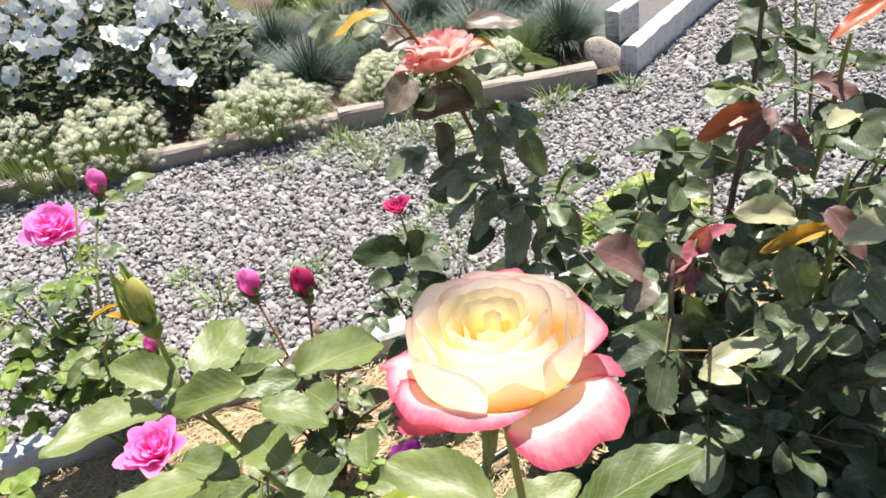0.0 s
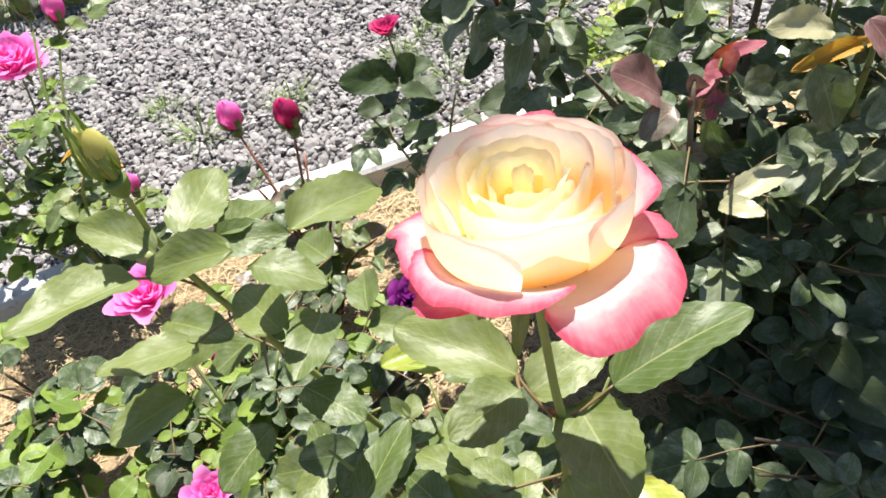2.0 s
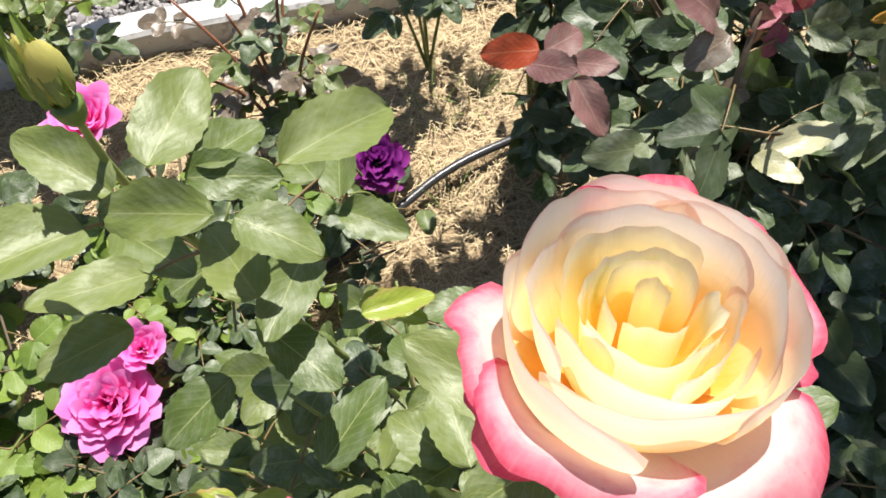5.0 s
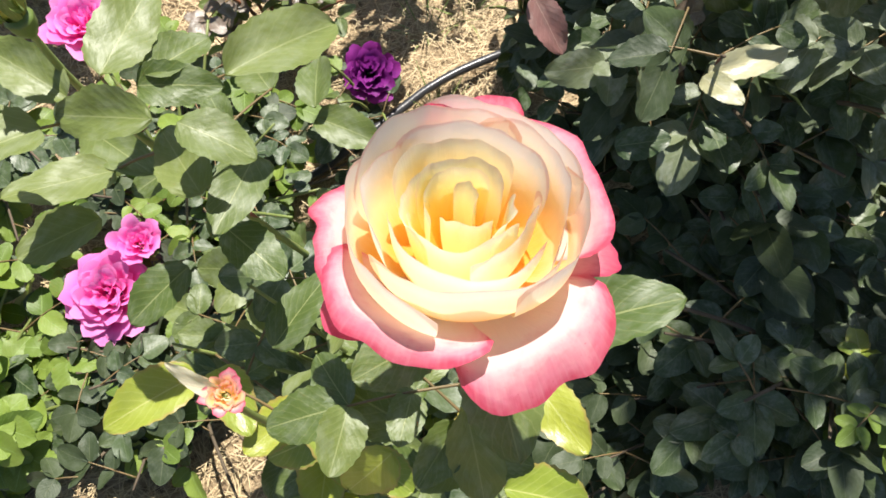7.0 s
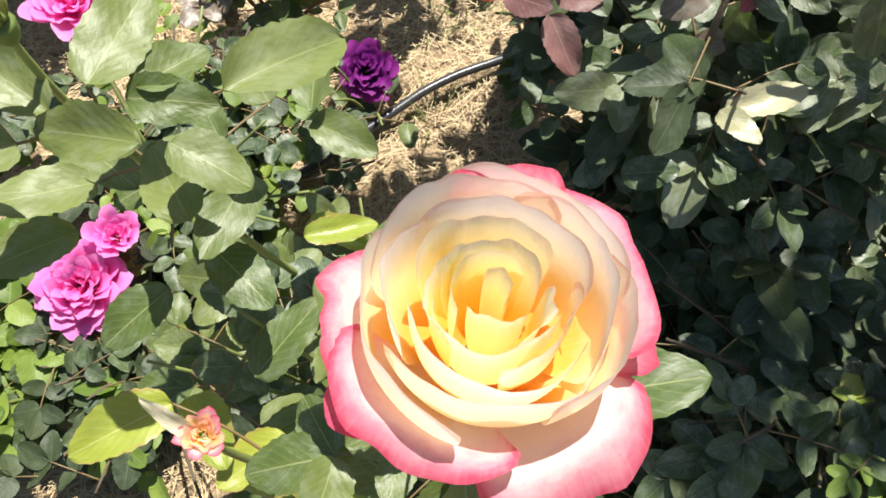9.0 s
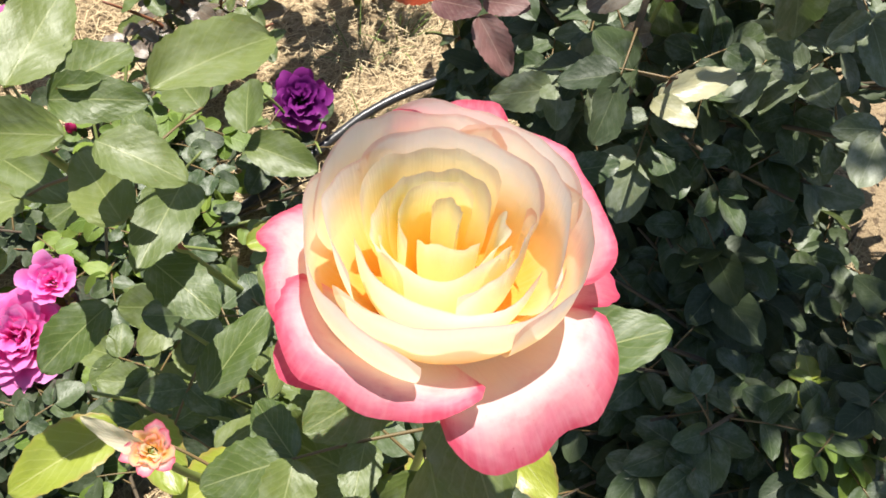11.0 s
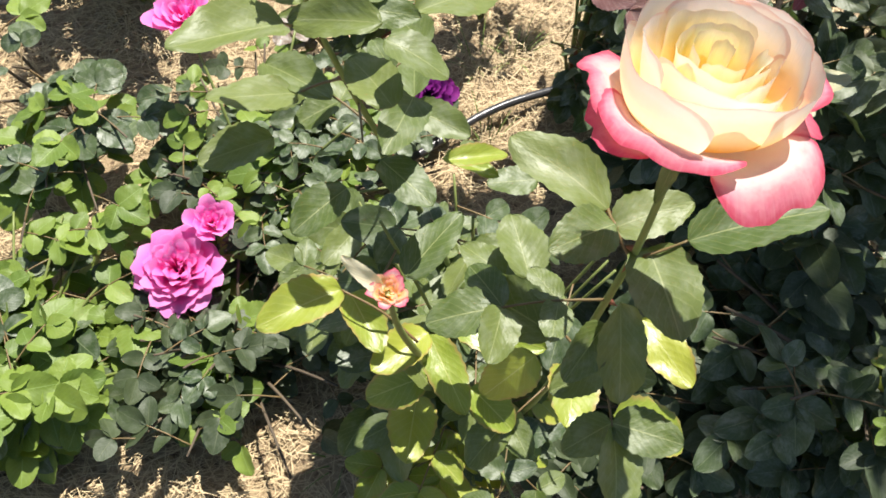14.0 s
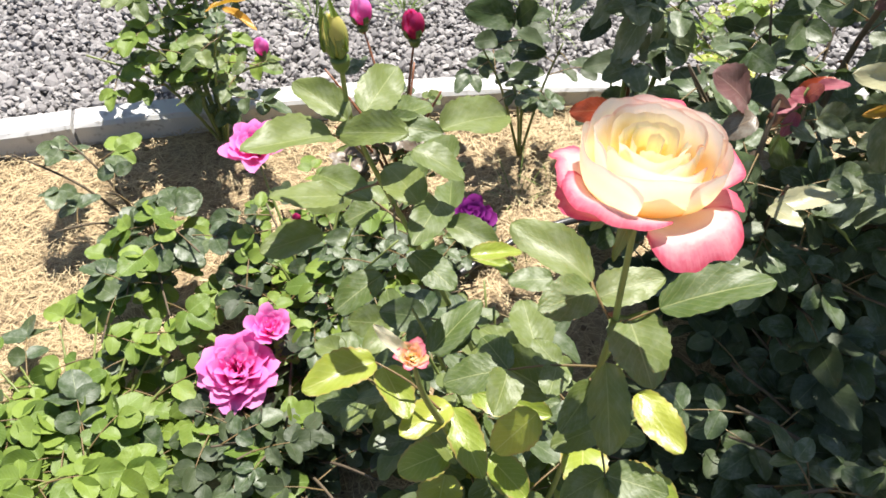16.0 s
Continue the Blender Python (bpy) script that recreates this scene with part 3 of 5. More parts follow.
def loose_gravel():
    g = np.random.default_rng(3)
    phi = (1 + 5 ** 0.5) / 2
    ico = np.array([(-1, phi, 0), (1, phi, 0), (-1, -phi, 0), (1, -phi, 0), (0, -1, phi), (0, 1, phi), (0, -1, -phi), (0, 1, -phi),
                    (phi, 0, -1), (phi, 0, 1), (-phi, 0, -1), (-phi, 0, 1)]) / 1.9
    tri = np.array([(0, 11, 5), (0, 5, 1), (0, 1, 7), (0, 7, 10), (0, 10, 11), (1, 5, 9), (5, 11, 4), (11, 10, 2), (10, 7, 6), (7, 1, 8),
                    (3, 9, 4), (3, 4, 2), (3, 2, 6), (3, 6, 8), (3, 8, 9), (4, 9, 5), (2, 4, 11), (6, 2, 10), (8, 6, 7), (9, 8, 1)])
    step = 0.0108
    xs, ys = np.meshgrid(np.arange(-1.6, 1.75, step), np.arange(1.2, 3.3, step))
    xs, ys = xs.ravel(), ys.ravel()
    xs, ys = xs + g.uniform(-0.006, 0.006, xs.shape), ys + g.uniform(-0.006, 0.006, ys.shape)
    edge = np.array([near_edge(x) for x in xs]) + 0.065
    far = np.where(xs < 0.66, 2.525, 2.53 + (xs - 0.70) * 1.06)
    keep = (ys > edge) & (ys < far)
    xs, ys = xs[keep], ys[keep]
    n = len(xs)
    size = g.gamma(7.0, 0.0074 / 7.0, n).clip(0.0035, 0.015)[:, None, None]
    pts = ico[None] * size * g.uniform(0.75, 1.25, (n, 12, 1)) * g.uniform(0.7, 1.3, (n, 1, 3)) * np.array([1, 1, 0.72])
    a = g.uniform(0, 6.28, n)
    c, s = np.cos(a), np.sin(a)
    rot = np.stack([np.stack([c, -s, 0 * c], -1), np.stack([s, c, 0 * c], -1), np.stack([0 * c, 0 * c, 0 * c + 1], -1)], -2)
    pts = np.einsum("nij,nkj->nki", rot, pts)
    tiltv = g.uniform(-0.5, 0.5, (n, 1, 2))
    pts[:, :, 2] += (pts[:, :, :2] * tiltv).sum(-1)
    pts += np.stack([xs, ys, -0.004 + g.uniform(-0.003, 0.007, n)], -1)[:, None]
    faces = (tri[None] + (np.arange(n) * 12)[:, None, None]).reshape(-1, 3)
    me = mesh_of("gravel", pts.reshape(-1, 3), faces.tolist(), STONE, smooth=False)
    tagged(new("gravel", me), "loose angular pale grey gravel on the path", "gravel", kind="stuff")


loose_gravel()


def straw_litter():
    g = random.Random(11)
    rows = []
    while len(rows) < 34000:
        x, y = g.uniform(-1.5, 0.75), g.uniform(0.15, 1.46)
        if y > near_edge(x) - 0.004:
            continue
        clump = noise.noise(Vector((x * 5, y * 5, 3.0)))
        if g.random() > 0.75 + clump * 0.6:
            continue
        a = g.uniform(0, 6.28) if g.random() < 0.7 else g.gauss(0.3, 0.5)
        h = 0.014 + lumps(x, y, 0.016, 7) + g.uniform(0.0, 0.016) * (1 + clump)
        rows.append(((x, y, h), (math.cos(a), math.sin(a), g.uniform(-0.12, 0.22)), g.uniform(0.02, 0.065), g.uniform(0.0007, 0.0018), g.uniform(-0.05, 0.25)))
    tagged(new("straw", ribbons(rows, STRAW, "straw")), "loose dry golden straw scattered over the bed", "straw", kind="stuff")


straw_litter()


def near_kerb():
    ends = [-3.6, -2.75, -1.9, -0.98, 0.42, 1.4, 2.4, 3.4, 4.4]
    for i, (a, b) in enumerate(zip(ends, ends[1:])):
        pts = [(x, near_edge(x) + 0.031, 0) for x in (a + 0.004, a * 0.67 + b * 0.33, a * 0.33 + b * 0.67, b - 0.004)]
        tagged(new("kerb", block(pts, 0.062, 0.070, -0.03, CONCRETE, "kerb", 0.0012, i)), "pale concrete kerb between straw bed and gravel", "kerb", "near kerb", "structure")


def far_kerb():
    runs = [([(-5.0, 2.30, 0), (-3.8, 2.31, 0), (-2.605, 2.36, 0)], 0.060), ([(-2.6, 2.36, 0), (-1.7, 2.45, 0), (-0.99, 2.515, 0)], 0.060), ([(-0.985, 2.520, 0), (-0.30, 2.565, 0), (-0.24, 2.566, 0)], 0.055),
            ([(-0.235, 2.572, 0), (0.20, 2.580, 0), (0.615, 2.575, 0)], 0.064)]
    for i, (pts, top) in enumerate(runs):
        tagged(new("kerb", block(pts, 0.050, top, -0.02, OLD_CONCRETE, "kerb", 0.003, i + 9)), "weathered grey-brown kerb stone edging the far bed", "kerb", "far kerb", "structure")
    runs = [([(0.735, 2.60, 0), (0.90, 2.78, 0), (1.10, 2.99, 0)], 0.095), ([(1.105, 2.995, 0), (1.5, 3.42, 0), (2.1, 4.0, 0)], 0.10), ([(0.76, 2.90, 0), (0.86, 2.99, 0)], 0.10)]
    for i, (pts, top) in enumerate(runs):
        tagged(new("kerb", block(pts, 0.060, top, -0.02, CONCRETE, "kerb", 0.003, i + 19)), "light grey concrete block edging the far bed", "kerb", "far kerb", "structure")
    # round flat stone that leans in the gap
    bm = bmesh.new()
    bmesh.ops.create_uvsphere(bm, u_segments=20, v_segments=10, radius=0.088)
    for v in bm.verts:
        v.co.z *= 0.15
        v.co.x *= 0.60
        v.co += Vector((0.006, 0.004, 0.003)) * noise.noise(v.co * 22)
    me = bpy.data.meshes.new("flat_stone")
    bm.to_mesh(me)
    bm.free()
    me.materials.append(SLATE)
    me.polygons.foreach_set("use_smooth", np.ones(len(me.polygons), dtype=bool))
    ob = new("flat_stone", me)
    ob.matrix_world = pose(0.672, 2.64, 0.050, 55, 0, -12) @ Matrix.Rotation(radians(48), 4, "Z")
    tagged(ob, "flat oval brown-grey stone leaning in the kerb gap", "stone")


near_kerb()
far_kerb()


def drip_hose():
    pts = [(-0.55, 0.60, 0.03), (-0.30, 0.78, 0.035), (-0.082, 0.960, 0.045), (-0.012, 1.017, 0.05), (0.070, 1.064, 0.05), (0.20, 1.12, 0.04), (0.5, 1.2, 0.03), (0.9, 1.22, 0.03)]
    v, f, _ = tube_data(pts, [0.0075] * len(pts), 10)
    tagged(new("drip_hose", mesh_of("drip_hose", v, f, HOSE)), "black plastic drip hose lying on the straw", "hose")


drip_hose()


# ---- the two-coloured rose and its bush ----
main = Bush("rose_bush", (-0.03, 0.45, 0.0), "rose bush with one large cream, yellow and pink bloom", tumble=0.6)
main.east = 0.055
main.cane([(-0.02, 0.44, 0.0), (0.02, 0.40, 0.25), (0.02, 0.35, 0.55), (0.026, 0.345, 0.740), (0.022, 0.338, 0.82), (0.018, 0.340, 0.905)], 0.0038, 0.0022, thorns=7, leaves=6, size=0.052, leaf=LEAF, start=0.36, stop=0.62)
main.cane([(-0.03, 0.46, 0.0), (-0.06, 0.52, 0.32), (-0.13, 0.50, 0.60), (-0.180, 0.497, 0.747), (-0.202, 0.494, 0.826), (-0.205, 0.490, 0.896)], 0.0036, 0.0020, CANE, thorns=6, leaves=9, size=0.052, leaf=LEAF, start=0.34, stop=0.66)
main.cane([(-0.04, 0.45, 0.0), (-0.06, 0.40, 0.30), (-0.10, 0.345, 0.55), (-0.125, 0.338, 0.64), (-0.135, 0.341, 0.700)], 0.005, 0.0022, thorns=4)
# leaf stalks that join the large leaves to the two upper canes
for ends in (((0.024, 0.340, 0.775), (0.040, 0.343, 0.782), (0.057, 0.347, 0.792)), ((0.024, 0.340, 0.775), (0.012, 0.350, 0.79), (0.005, 0.363, 0.797)), ((0.005, 0.363, 0.797), (0.004, 0.352, 0.806), (0.004, 0.342, 0.815)), ((0.026, 0.345, 0.745), (0.030, 0.350, 0.76), (0.036, 0.349, 0.775)),
             ((-0.196, 0.495, 0.805), (-0.150, 0.510, 0.800), (-0.130, 0.529, 0.788)), ((-0.196, 0.495, 0.805), (-0.190, 0.500, 0.815), (-0.193, 0.504, 0.825)), ((-0.185, 0.497, 0.765), (-0.200, 0.490, 0.80), (-0.211, 0.456, 0.845)), ((-0.180, 0.497, 0.747), (-0.200, 0.497, 0.737), (-0.217, 0.493, 0.729)), ((-0.11, 0.345, 0.60), (-0.14, 0.36, 0.622), (-0.175, 0.372, 0.634))):
    main.stalk(ends, 0.0014, 0.0009)
main.heroes(LEAF, [
    (0.057, 0.347, 0.792, 0.139, 0.359, 0.820, 0.56), (0.005, 0.363, 0.797, -0.061, 0.405, 0.811, 0.54), (0.004, 0.342, 0.815, -0.038, 0.318, 0.818, 0.78), (0.011, 0.356, 0.787, 0.063, 0.375, 0.796, 0.66),
    (0.036, 0.349, 0.775, 0.049, 0.280, 0.785, 0.72), (0.021, 0.319, 0.754, 0.033, 0.271, 0.689, 0.46), (-0.013, 0.318, 0.695, -0.077, 0.358, 0.687, 0.62), (0.017, 0.316, 0.725, -0.009, 0.279, 0.705, 0.62),
    (-0.025, 0.380, 0.660, -0.040, 0.442, 0.655, 0.70)], lean=(0.0, -0.10))
main.heroes(LEAF_LIGHT, [
    (0.039, 0.370, 0.500, 0.032, 0.305, 0.515, 0.85), (0.050, 0.291, 0.605, 0.117, 0.280, 0.570, 0.66), (0.074, 0.369, 0.622, 0.111, 0.312, 0.620, 0.57), (-0.175, 0.372, 0.634, -0.237, 0.332, 0.638, 0.58),
    (-0.170, 0.386, 0.600, -0.139, 0.333, 0.600, 0.62), (-0.101, 0.362, 0.581, -0.147, 0.322, 0.587, 0.62), (-0.100, 0.365, 0.570, -0.065, 0.298, 0.560, 0.48), (-0.105, 0.363, 0.412, -0.112, 0.290, 0.420, 0.76),
    (-0.098, 0.357, 0.490, -0.155, 0.340, 0.460, 0.72), (-0.026, 0.303, 0.690, -0.059, 0.286, 0.645, 0.69), (-0.081, 0.352, 0.630, -0.007, 0.334, 0.630, 0.50), (-0.060, 0.330, 0.540, -0.020, 0.300, 0.520, 0.75)], 3, (0.0, -0.10))
main.heroes(LEAF, [
    (-0.124, 0.397, 0.616, -0.079, 0.455, 0.631, 0.54), (-0.177, 0.507, 0.810, -0.124, 0.508, 0.806, 0.60), (-0.130, 0.529, 0.788, -0.066, 0.601, 0.747, 0.46), (-0.193, 0.504, 0.825, -0.173, 0.576, 0.820, 0.56),
    (-0.202, 0.479, 0.840, -0.253, 0.509, 0.851, 0.54), (-0.211, 0.456, 0.845, -0.271, 0.407, 0.868, 0.56), (-0.148, 0.456, 0.852, -0.212, 0.473, 0.831, 0.48), (-0.217, 0.493, 0.729, -0.276, 0.457, 0.760, 0.50),
    (-0.252, 0.541, 0.704, -0.190, 0.489, 0.729, 0.48), (-0.148, 0.479, 0.812, -0.102, 0.460, 0.798, 0.72), (-0.140, 0.448, 0.779, -0.176, 0.504, 0.763, 0.58), (-0.127, 0.516, 0.706, -0.147, 0.443, 0.723, 0.52),
    (-0.133, 0.722, 0.428, -0.060, 0.689, 0.425, 0.62), (0.000, 0.547, 0.553, -0.051, 0.539, 0.551, 0.72), (-0.131, 0.720, 0.451, -0.134, 0.805, 0.427, 0.54), (-0.170, 0.511, 0.815, -0.139, 0.550, 0.799, 0.62), (-0.235, 0.470, 0.700, -0.290, 0.440, 0.700, 0.60),
    (-0.150, 0.470, 0.680, -0.105, 0.430, 0.680, 0.66), (-0.175, 0.440, 0.680, -0.215, 0.400, 0.670, 0.64)], 2, (0.0, -0.10))
main.heroes(LEAF_LIGHT, [(-0.094, 0.495, 0.650, -0.041, 0.512, 0.640, 0.44), (-0.097, 0.520, 0.620, -0.047, 0.498, 0.625, 0.46)], 6, (0.0, -0.1))
fill = random.Random(13)
for i in range(74):
    x, y = fill.uniform(-0.28, 0.11), fill.uniform(0.23, 0.68)
    if (y > 0.56 and x > -0.06) or (y < 0.40 and x < -0.15) or x < -0.24 or (x > -0.02 and y < 0.50 and i % 3) or (y < 0.34 and i % 2):
        continue
    t = Vector((x, y, fill.uniform(0.24, 0.62 if y > 0.40 and x < -0.02 else 0.54 if y > 0.34 else 0.40)))
    if hides(t):
        continue
    m = fill.choice((LEAF, LEAF, LEAF_GREY)) if x > -0.04 or y > 0.40 else LEAF_LIGHT
    main.cane([(-0.03, 0.45, 0.0), (-0.03 + (x + 0.03) * 0.35, 0.45 + (y - 0.45) * 0.35, t.z * 0.55), t], 0.0035, 0.0015, leaves=4, size=0.050, leaf=m, start=0.6, stop=1.0, pairs=2)
main.done()


def great_bloom():
    fl = new("flower")
    fl.parent = main.root
    fl.matrix_local = Matrix.Translation(Vector((0.018, 0.337, 0.923)) - main.foot) @ Euler((radians(-13), radians(1), 0)).to_matrix().to_4x4()
    tagged(fl, "large open bloom, yellow heart, cream petals edged deep pink")
    r = random.Random(21)

    def add(phi, half, prof, m, seed, notch, lip, lean=2.0, tuck=0.0016, wave=0.0012):
        ob = part("petal", petal_mesh(phi, half, prof, m, seed, tuck, wave, notch, 18, 26, 0.005, lip), m, fl)
        ob.matrix_local = Euler((radians(r.uniform(-lean, lean)), radians(r.uniform(-lean, lean)), 0)).to_matrix().to_4x4()

    def cup(rad, top, bulge=1.16, mouth=1.06, low=0.60):
        return (rad * 0.98, 0.000), (rad * bulge, top * low), (rad * mouth, top)

    # heart: a few wound petals round a small opening
    for phi, half, rad, top in ((40, 88, 0.0042, 0.046), (-95, 70, 0.0085, 0.0425), (130, 84, 0.0125, 0.0470)):
        add(phi, half, cup(rad, top, 1.35, 1.05, 0.7), YELLOW, int(phi + 60), 0.09, 0.0012, 3, 0.0014, 0.0007)
    # the curled petal beside the heart
    add(-24, 46, cup(0.0150, 0.0510, 1.15, 1.20), YELLOW, 901, 0.50, 0.0026, 2, 0.0010, 0.0012)
    # crescents in front, rising arcs behind
    for phi, half, rad, top, m in (
            (86, 76, 0.0150, 0.0490, YELLOW), (100, 66, 0.0220, 0.0515, YELLOW), (172, 62, 0.0180, 0.0480, YELLOW), (-98, 78, 0.0195, 0.0475, YELLOW),
            (-34, 50, 0.0255, 0.0455, CREAM),
            (-102, 80, 0.0285, 0.0455, CREAM), (74, 66, 0.0295, 0.0525, CREAM), (158, 56, 0.0310, 0.0495, CREAM)):
        add(phi, half, cup(rad, top, 1.16, 1.08), m, int(phi + 300), 0.13, 0.0016)
    # outer cup
    for phi, half, rad, top, m in (
            (-86, 70, 0.0350, 0.0415, CREAM), (22, 58, 0.0360, 0.0500, CREAM), (112, 58, 0.0375, 0.0520, CREAM), (-12, 54, 0.0400, 0.0440, CREAM), (-164, 62, 0.0405, 0.0430, CREAM), (62, 54, 0.0415, 0.0505, CREAM)):
        add(phi, half, cup(rad, top, 1.24, 1.08, 0.52), m, int(phi + 400), 0.16, 0.0022, 1.5)
    # outermost petals open out and hang
    for phi, half, p1, p2, p3, m, wave in (
            (-52, 43, (0.030, -0.012), (0.052, 0.026), (0.0640, -0.007), BLUSH, 0.0016), (-128, 52, (0.030, -0.004), (0.048, 0.032), (0.0560, 0.018), BLUSH, 0.0018),
            (4, 15, (0.034, -0.006), (0.052, 0.012), (0.0610, 0.001), CRIMSON, 0.0016), (36, 50, (0.034, -0.002), (0.053, 0.034), (0.0605, 0.030), BLUSH, 0.0020),
            (84, 30, (0.032, 0.000), (0.046, 0.038), (0.0510, 0.047), BLUSH, 0.0014), (176, 34, (0.032, -0.004), (0.052, 0.026), (0.0590, 0.018), BLUSH, 0.0036),
            (-166, 36, (0.030, -0.008), (0.048, 0.014), (0.0560, 0.006), CRIMSON, 0.0028)):
        add(phi, half, (p1, p2, p3), m, int(phi + 900), 0.34, 0.0030, 1, 0.0010, wave)
    hip(fl, 0.011)
    sepals(fl, 0.036, 5, 0.75)


great_bloom()
green_bud = rose_bud(main.root, Vector((-0.206, 0.491, 0.895)) - main.foot, 0.041, (-4, -8, 0), BUD_GREEN, "closed yellow-green bud wrapped in long sepals", SEPAL_MID, fold=0.80, slim=0.72, cover=33)
for k, (a, b) in enumerate((((-0.009, -0.003, 0.008), (-0.005, -0.003, 0.046)), ((0.009, -0.003, 0.008), (0.003, -0.002, 0.050)), ((-0.001, -0.010, 0.008), (-0.001, -0.007, 0.044)))):
    part("sepal", leaf_mesh(k + 3, SEPAL_MID), SEPAL_MID, green_bud).matrix_local = leaf_matrix(a, b, 0.16, (0.2, -1.0, 0.3))
full_rose(main.root, Vector((-0.135, 0.341, 0.694)) - main.foot, 0.0135, (6, 4, 0), (YELLOW, PEACH, PEACH, PEACH, BLUSH), "small stout coral and yellow bloom just opening", 41, 20, -0.25, 0.0)
long_sepal = part("sepal", leaf_mesh(2, SEPAL_CREAM), SEPAL_CREAM, main.root, "long cream sepal of the small bud")
long_sepal.matrix_local = leaf_matrix(Vector((-0.138, 0.340, 0.700)) - main.foot, Vector((-0.166, 0.352, 0.728)) - main.foot, 0.32, (0.2, -0.5, 1))

# ---- pink rose bushes on the near side ----
pink = Bush("rose_bush", (-0.36, 0.76, 0.0), "low rose bush with small leaves and bright pink blooms", tumble=0.7, wide=1.1)
for tip, n in (((-0.435, 0.635, 0.13), 4), ((-0.405, 0.668, 0.19), 4), ((-0.469, 0.930, 0.325), 5), ((-0.30, 0.86, 0.24), 7), ((-0.38, 0.92, 0.22), 7), ((-0.42, 0.80, 0.20), 7),
               ((-0.28, 0.72, 0.24), 7), ((-0.22, 0.82, 0.26), 7), ((-0.34, 0.68, 0.20), 6), ((-0.44, 0.72, 0.15), 6), ((-0.24, 0.92, 0.24), 6), ((-0.16, 0.74, 0.22), 6), ((-0.32, 0.98, 0.28), 6), ((-0.18, 0.66, 0.30), 5)):
    t = Vector(tip)
    f = pink.foot
    pink.cane([f, f.lerp(t, 0.35) + Vector((0, 0, t.z * 0.25)), t], 0.004, 0.0018, leaves=n, size=0.034, leaf=(LEAF_SMALL, LEAF_GREY, LEAF_GREY), start=0.3, stop=0.92)
for i in range(44):
    a, d = i * 2.4, 0.26 * ((i * 0.618) % 1) ** 0.6
    t = pink.foot + Vector((0.02 + math.cos(a) * d, 0.05 + math.sin(a) * d * 0.9, rnd.uniform(0.08, 0.22)))
    if hides(t):
        continue
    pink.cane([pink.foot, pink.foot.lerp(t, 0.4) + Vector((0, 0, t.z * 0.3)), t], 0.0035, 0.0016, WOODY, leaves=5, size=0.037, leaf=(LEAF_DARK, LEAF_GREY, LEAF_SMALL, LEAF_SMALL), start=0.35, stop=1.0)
pink.done()
P = pink.foot
full_rose(pink.root, Vector((-0.455, 0.622, 0.137)) - P, 0.058, (14, 4, 0), (PINK,), "fully open frilly bright pink bloom", 5, 54, 0.95, 0.14)
full_rose(pink.root, Vector((-0.412, 0.680, 0.180)) - P, 0.033, (10, 12, 0), (PINK,), "half open bright pink bloom", 6, 18, 0.3, 0.12)
full_rose(pink.root, Vector((-0.466, 0.930, 0.325)) - P, 0.044, (10, 4, 0), (PINK,), "open bright pink rose with pointed petals", 8, 26, 0.42, 0.14)
rose_bud(pink.root, Vector((-0.410, 0.90, 0.19)) - P, 0.022, (0, 0, 0), RUBY, "tiny dark pink bud", fold=0.7)

low = Bush("rose_bush", (-0.66, 0.46, 0.0), "low bushy rose with light green leaflets, no bloom", single=300, tumble=0.85, wide=1.18)
for i in range(40):
    a, d = i * 2.4, 0.03 + 0.29 * ((i * 0.618) % 1)
    t = Vector((-0.68 + math.cos(a) * d * 1.2, 0.47 + math.sin(a) * d * 0.85, rnd.uniform(0.06, 0.20)))
    if hides(t):
        continue
    low.cane([low.foot, low.foot.lerp(t, 0.4) + Vector((0, 0, 0.05)), t], 0.0035, 0.0015, leaves=5, size=0.047, leaf=(LEAF_SMALL, LEAF_SMALL, LEAF_SMALL, LEAF_SMALL, LEAF_GREY), start=0.35, stop=1.0)
low.done()

# dark leaf colours stand in for the shade between the bushes
lower = Bush("rose_bush", (-0.37, 0.54, 0.0), "low tangle of small dark green rose leaves", single=250, tumble=1.1, wide=1.1)
for i in range(38):
    a, d = i * 2.4, 0.20 * ((i * 0.618) % 1) ** 0.6
    t = lower.foot + Vector((math.cos(a) * d, math.sin(a) * d * 0.8, rnd.uniform(0.05, 0.17)))
    if hides(t):
        continue
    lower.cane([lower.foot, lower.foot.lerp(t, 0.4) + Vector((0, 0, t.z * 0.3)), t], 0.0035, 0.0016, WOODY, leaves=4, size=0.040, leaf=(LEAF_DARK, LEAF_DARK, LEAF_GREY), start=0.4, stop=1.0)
for tip in ((-0.44, 0.42, 0.12), (-0.40, 0.36, 0.12), (-0.47, 0.36, 0.14), (-0.24, 0.40, 0.14), (-0.21, 0.46, 0.15), (-0.38, 0.47, 0.10), (-0.26, 0.34, 0.12), (-0.36, 0.40, 0.08), (-0.24, 0.56, 0.14)):
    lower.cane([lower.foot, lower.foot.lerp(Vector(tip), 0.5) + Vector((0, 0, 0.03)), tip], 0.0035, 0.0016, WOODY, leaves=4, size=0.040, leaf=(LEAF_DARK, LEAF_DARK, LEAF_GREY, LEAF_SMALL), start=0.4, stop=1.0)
lower.done()

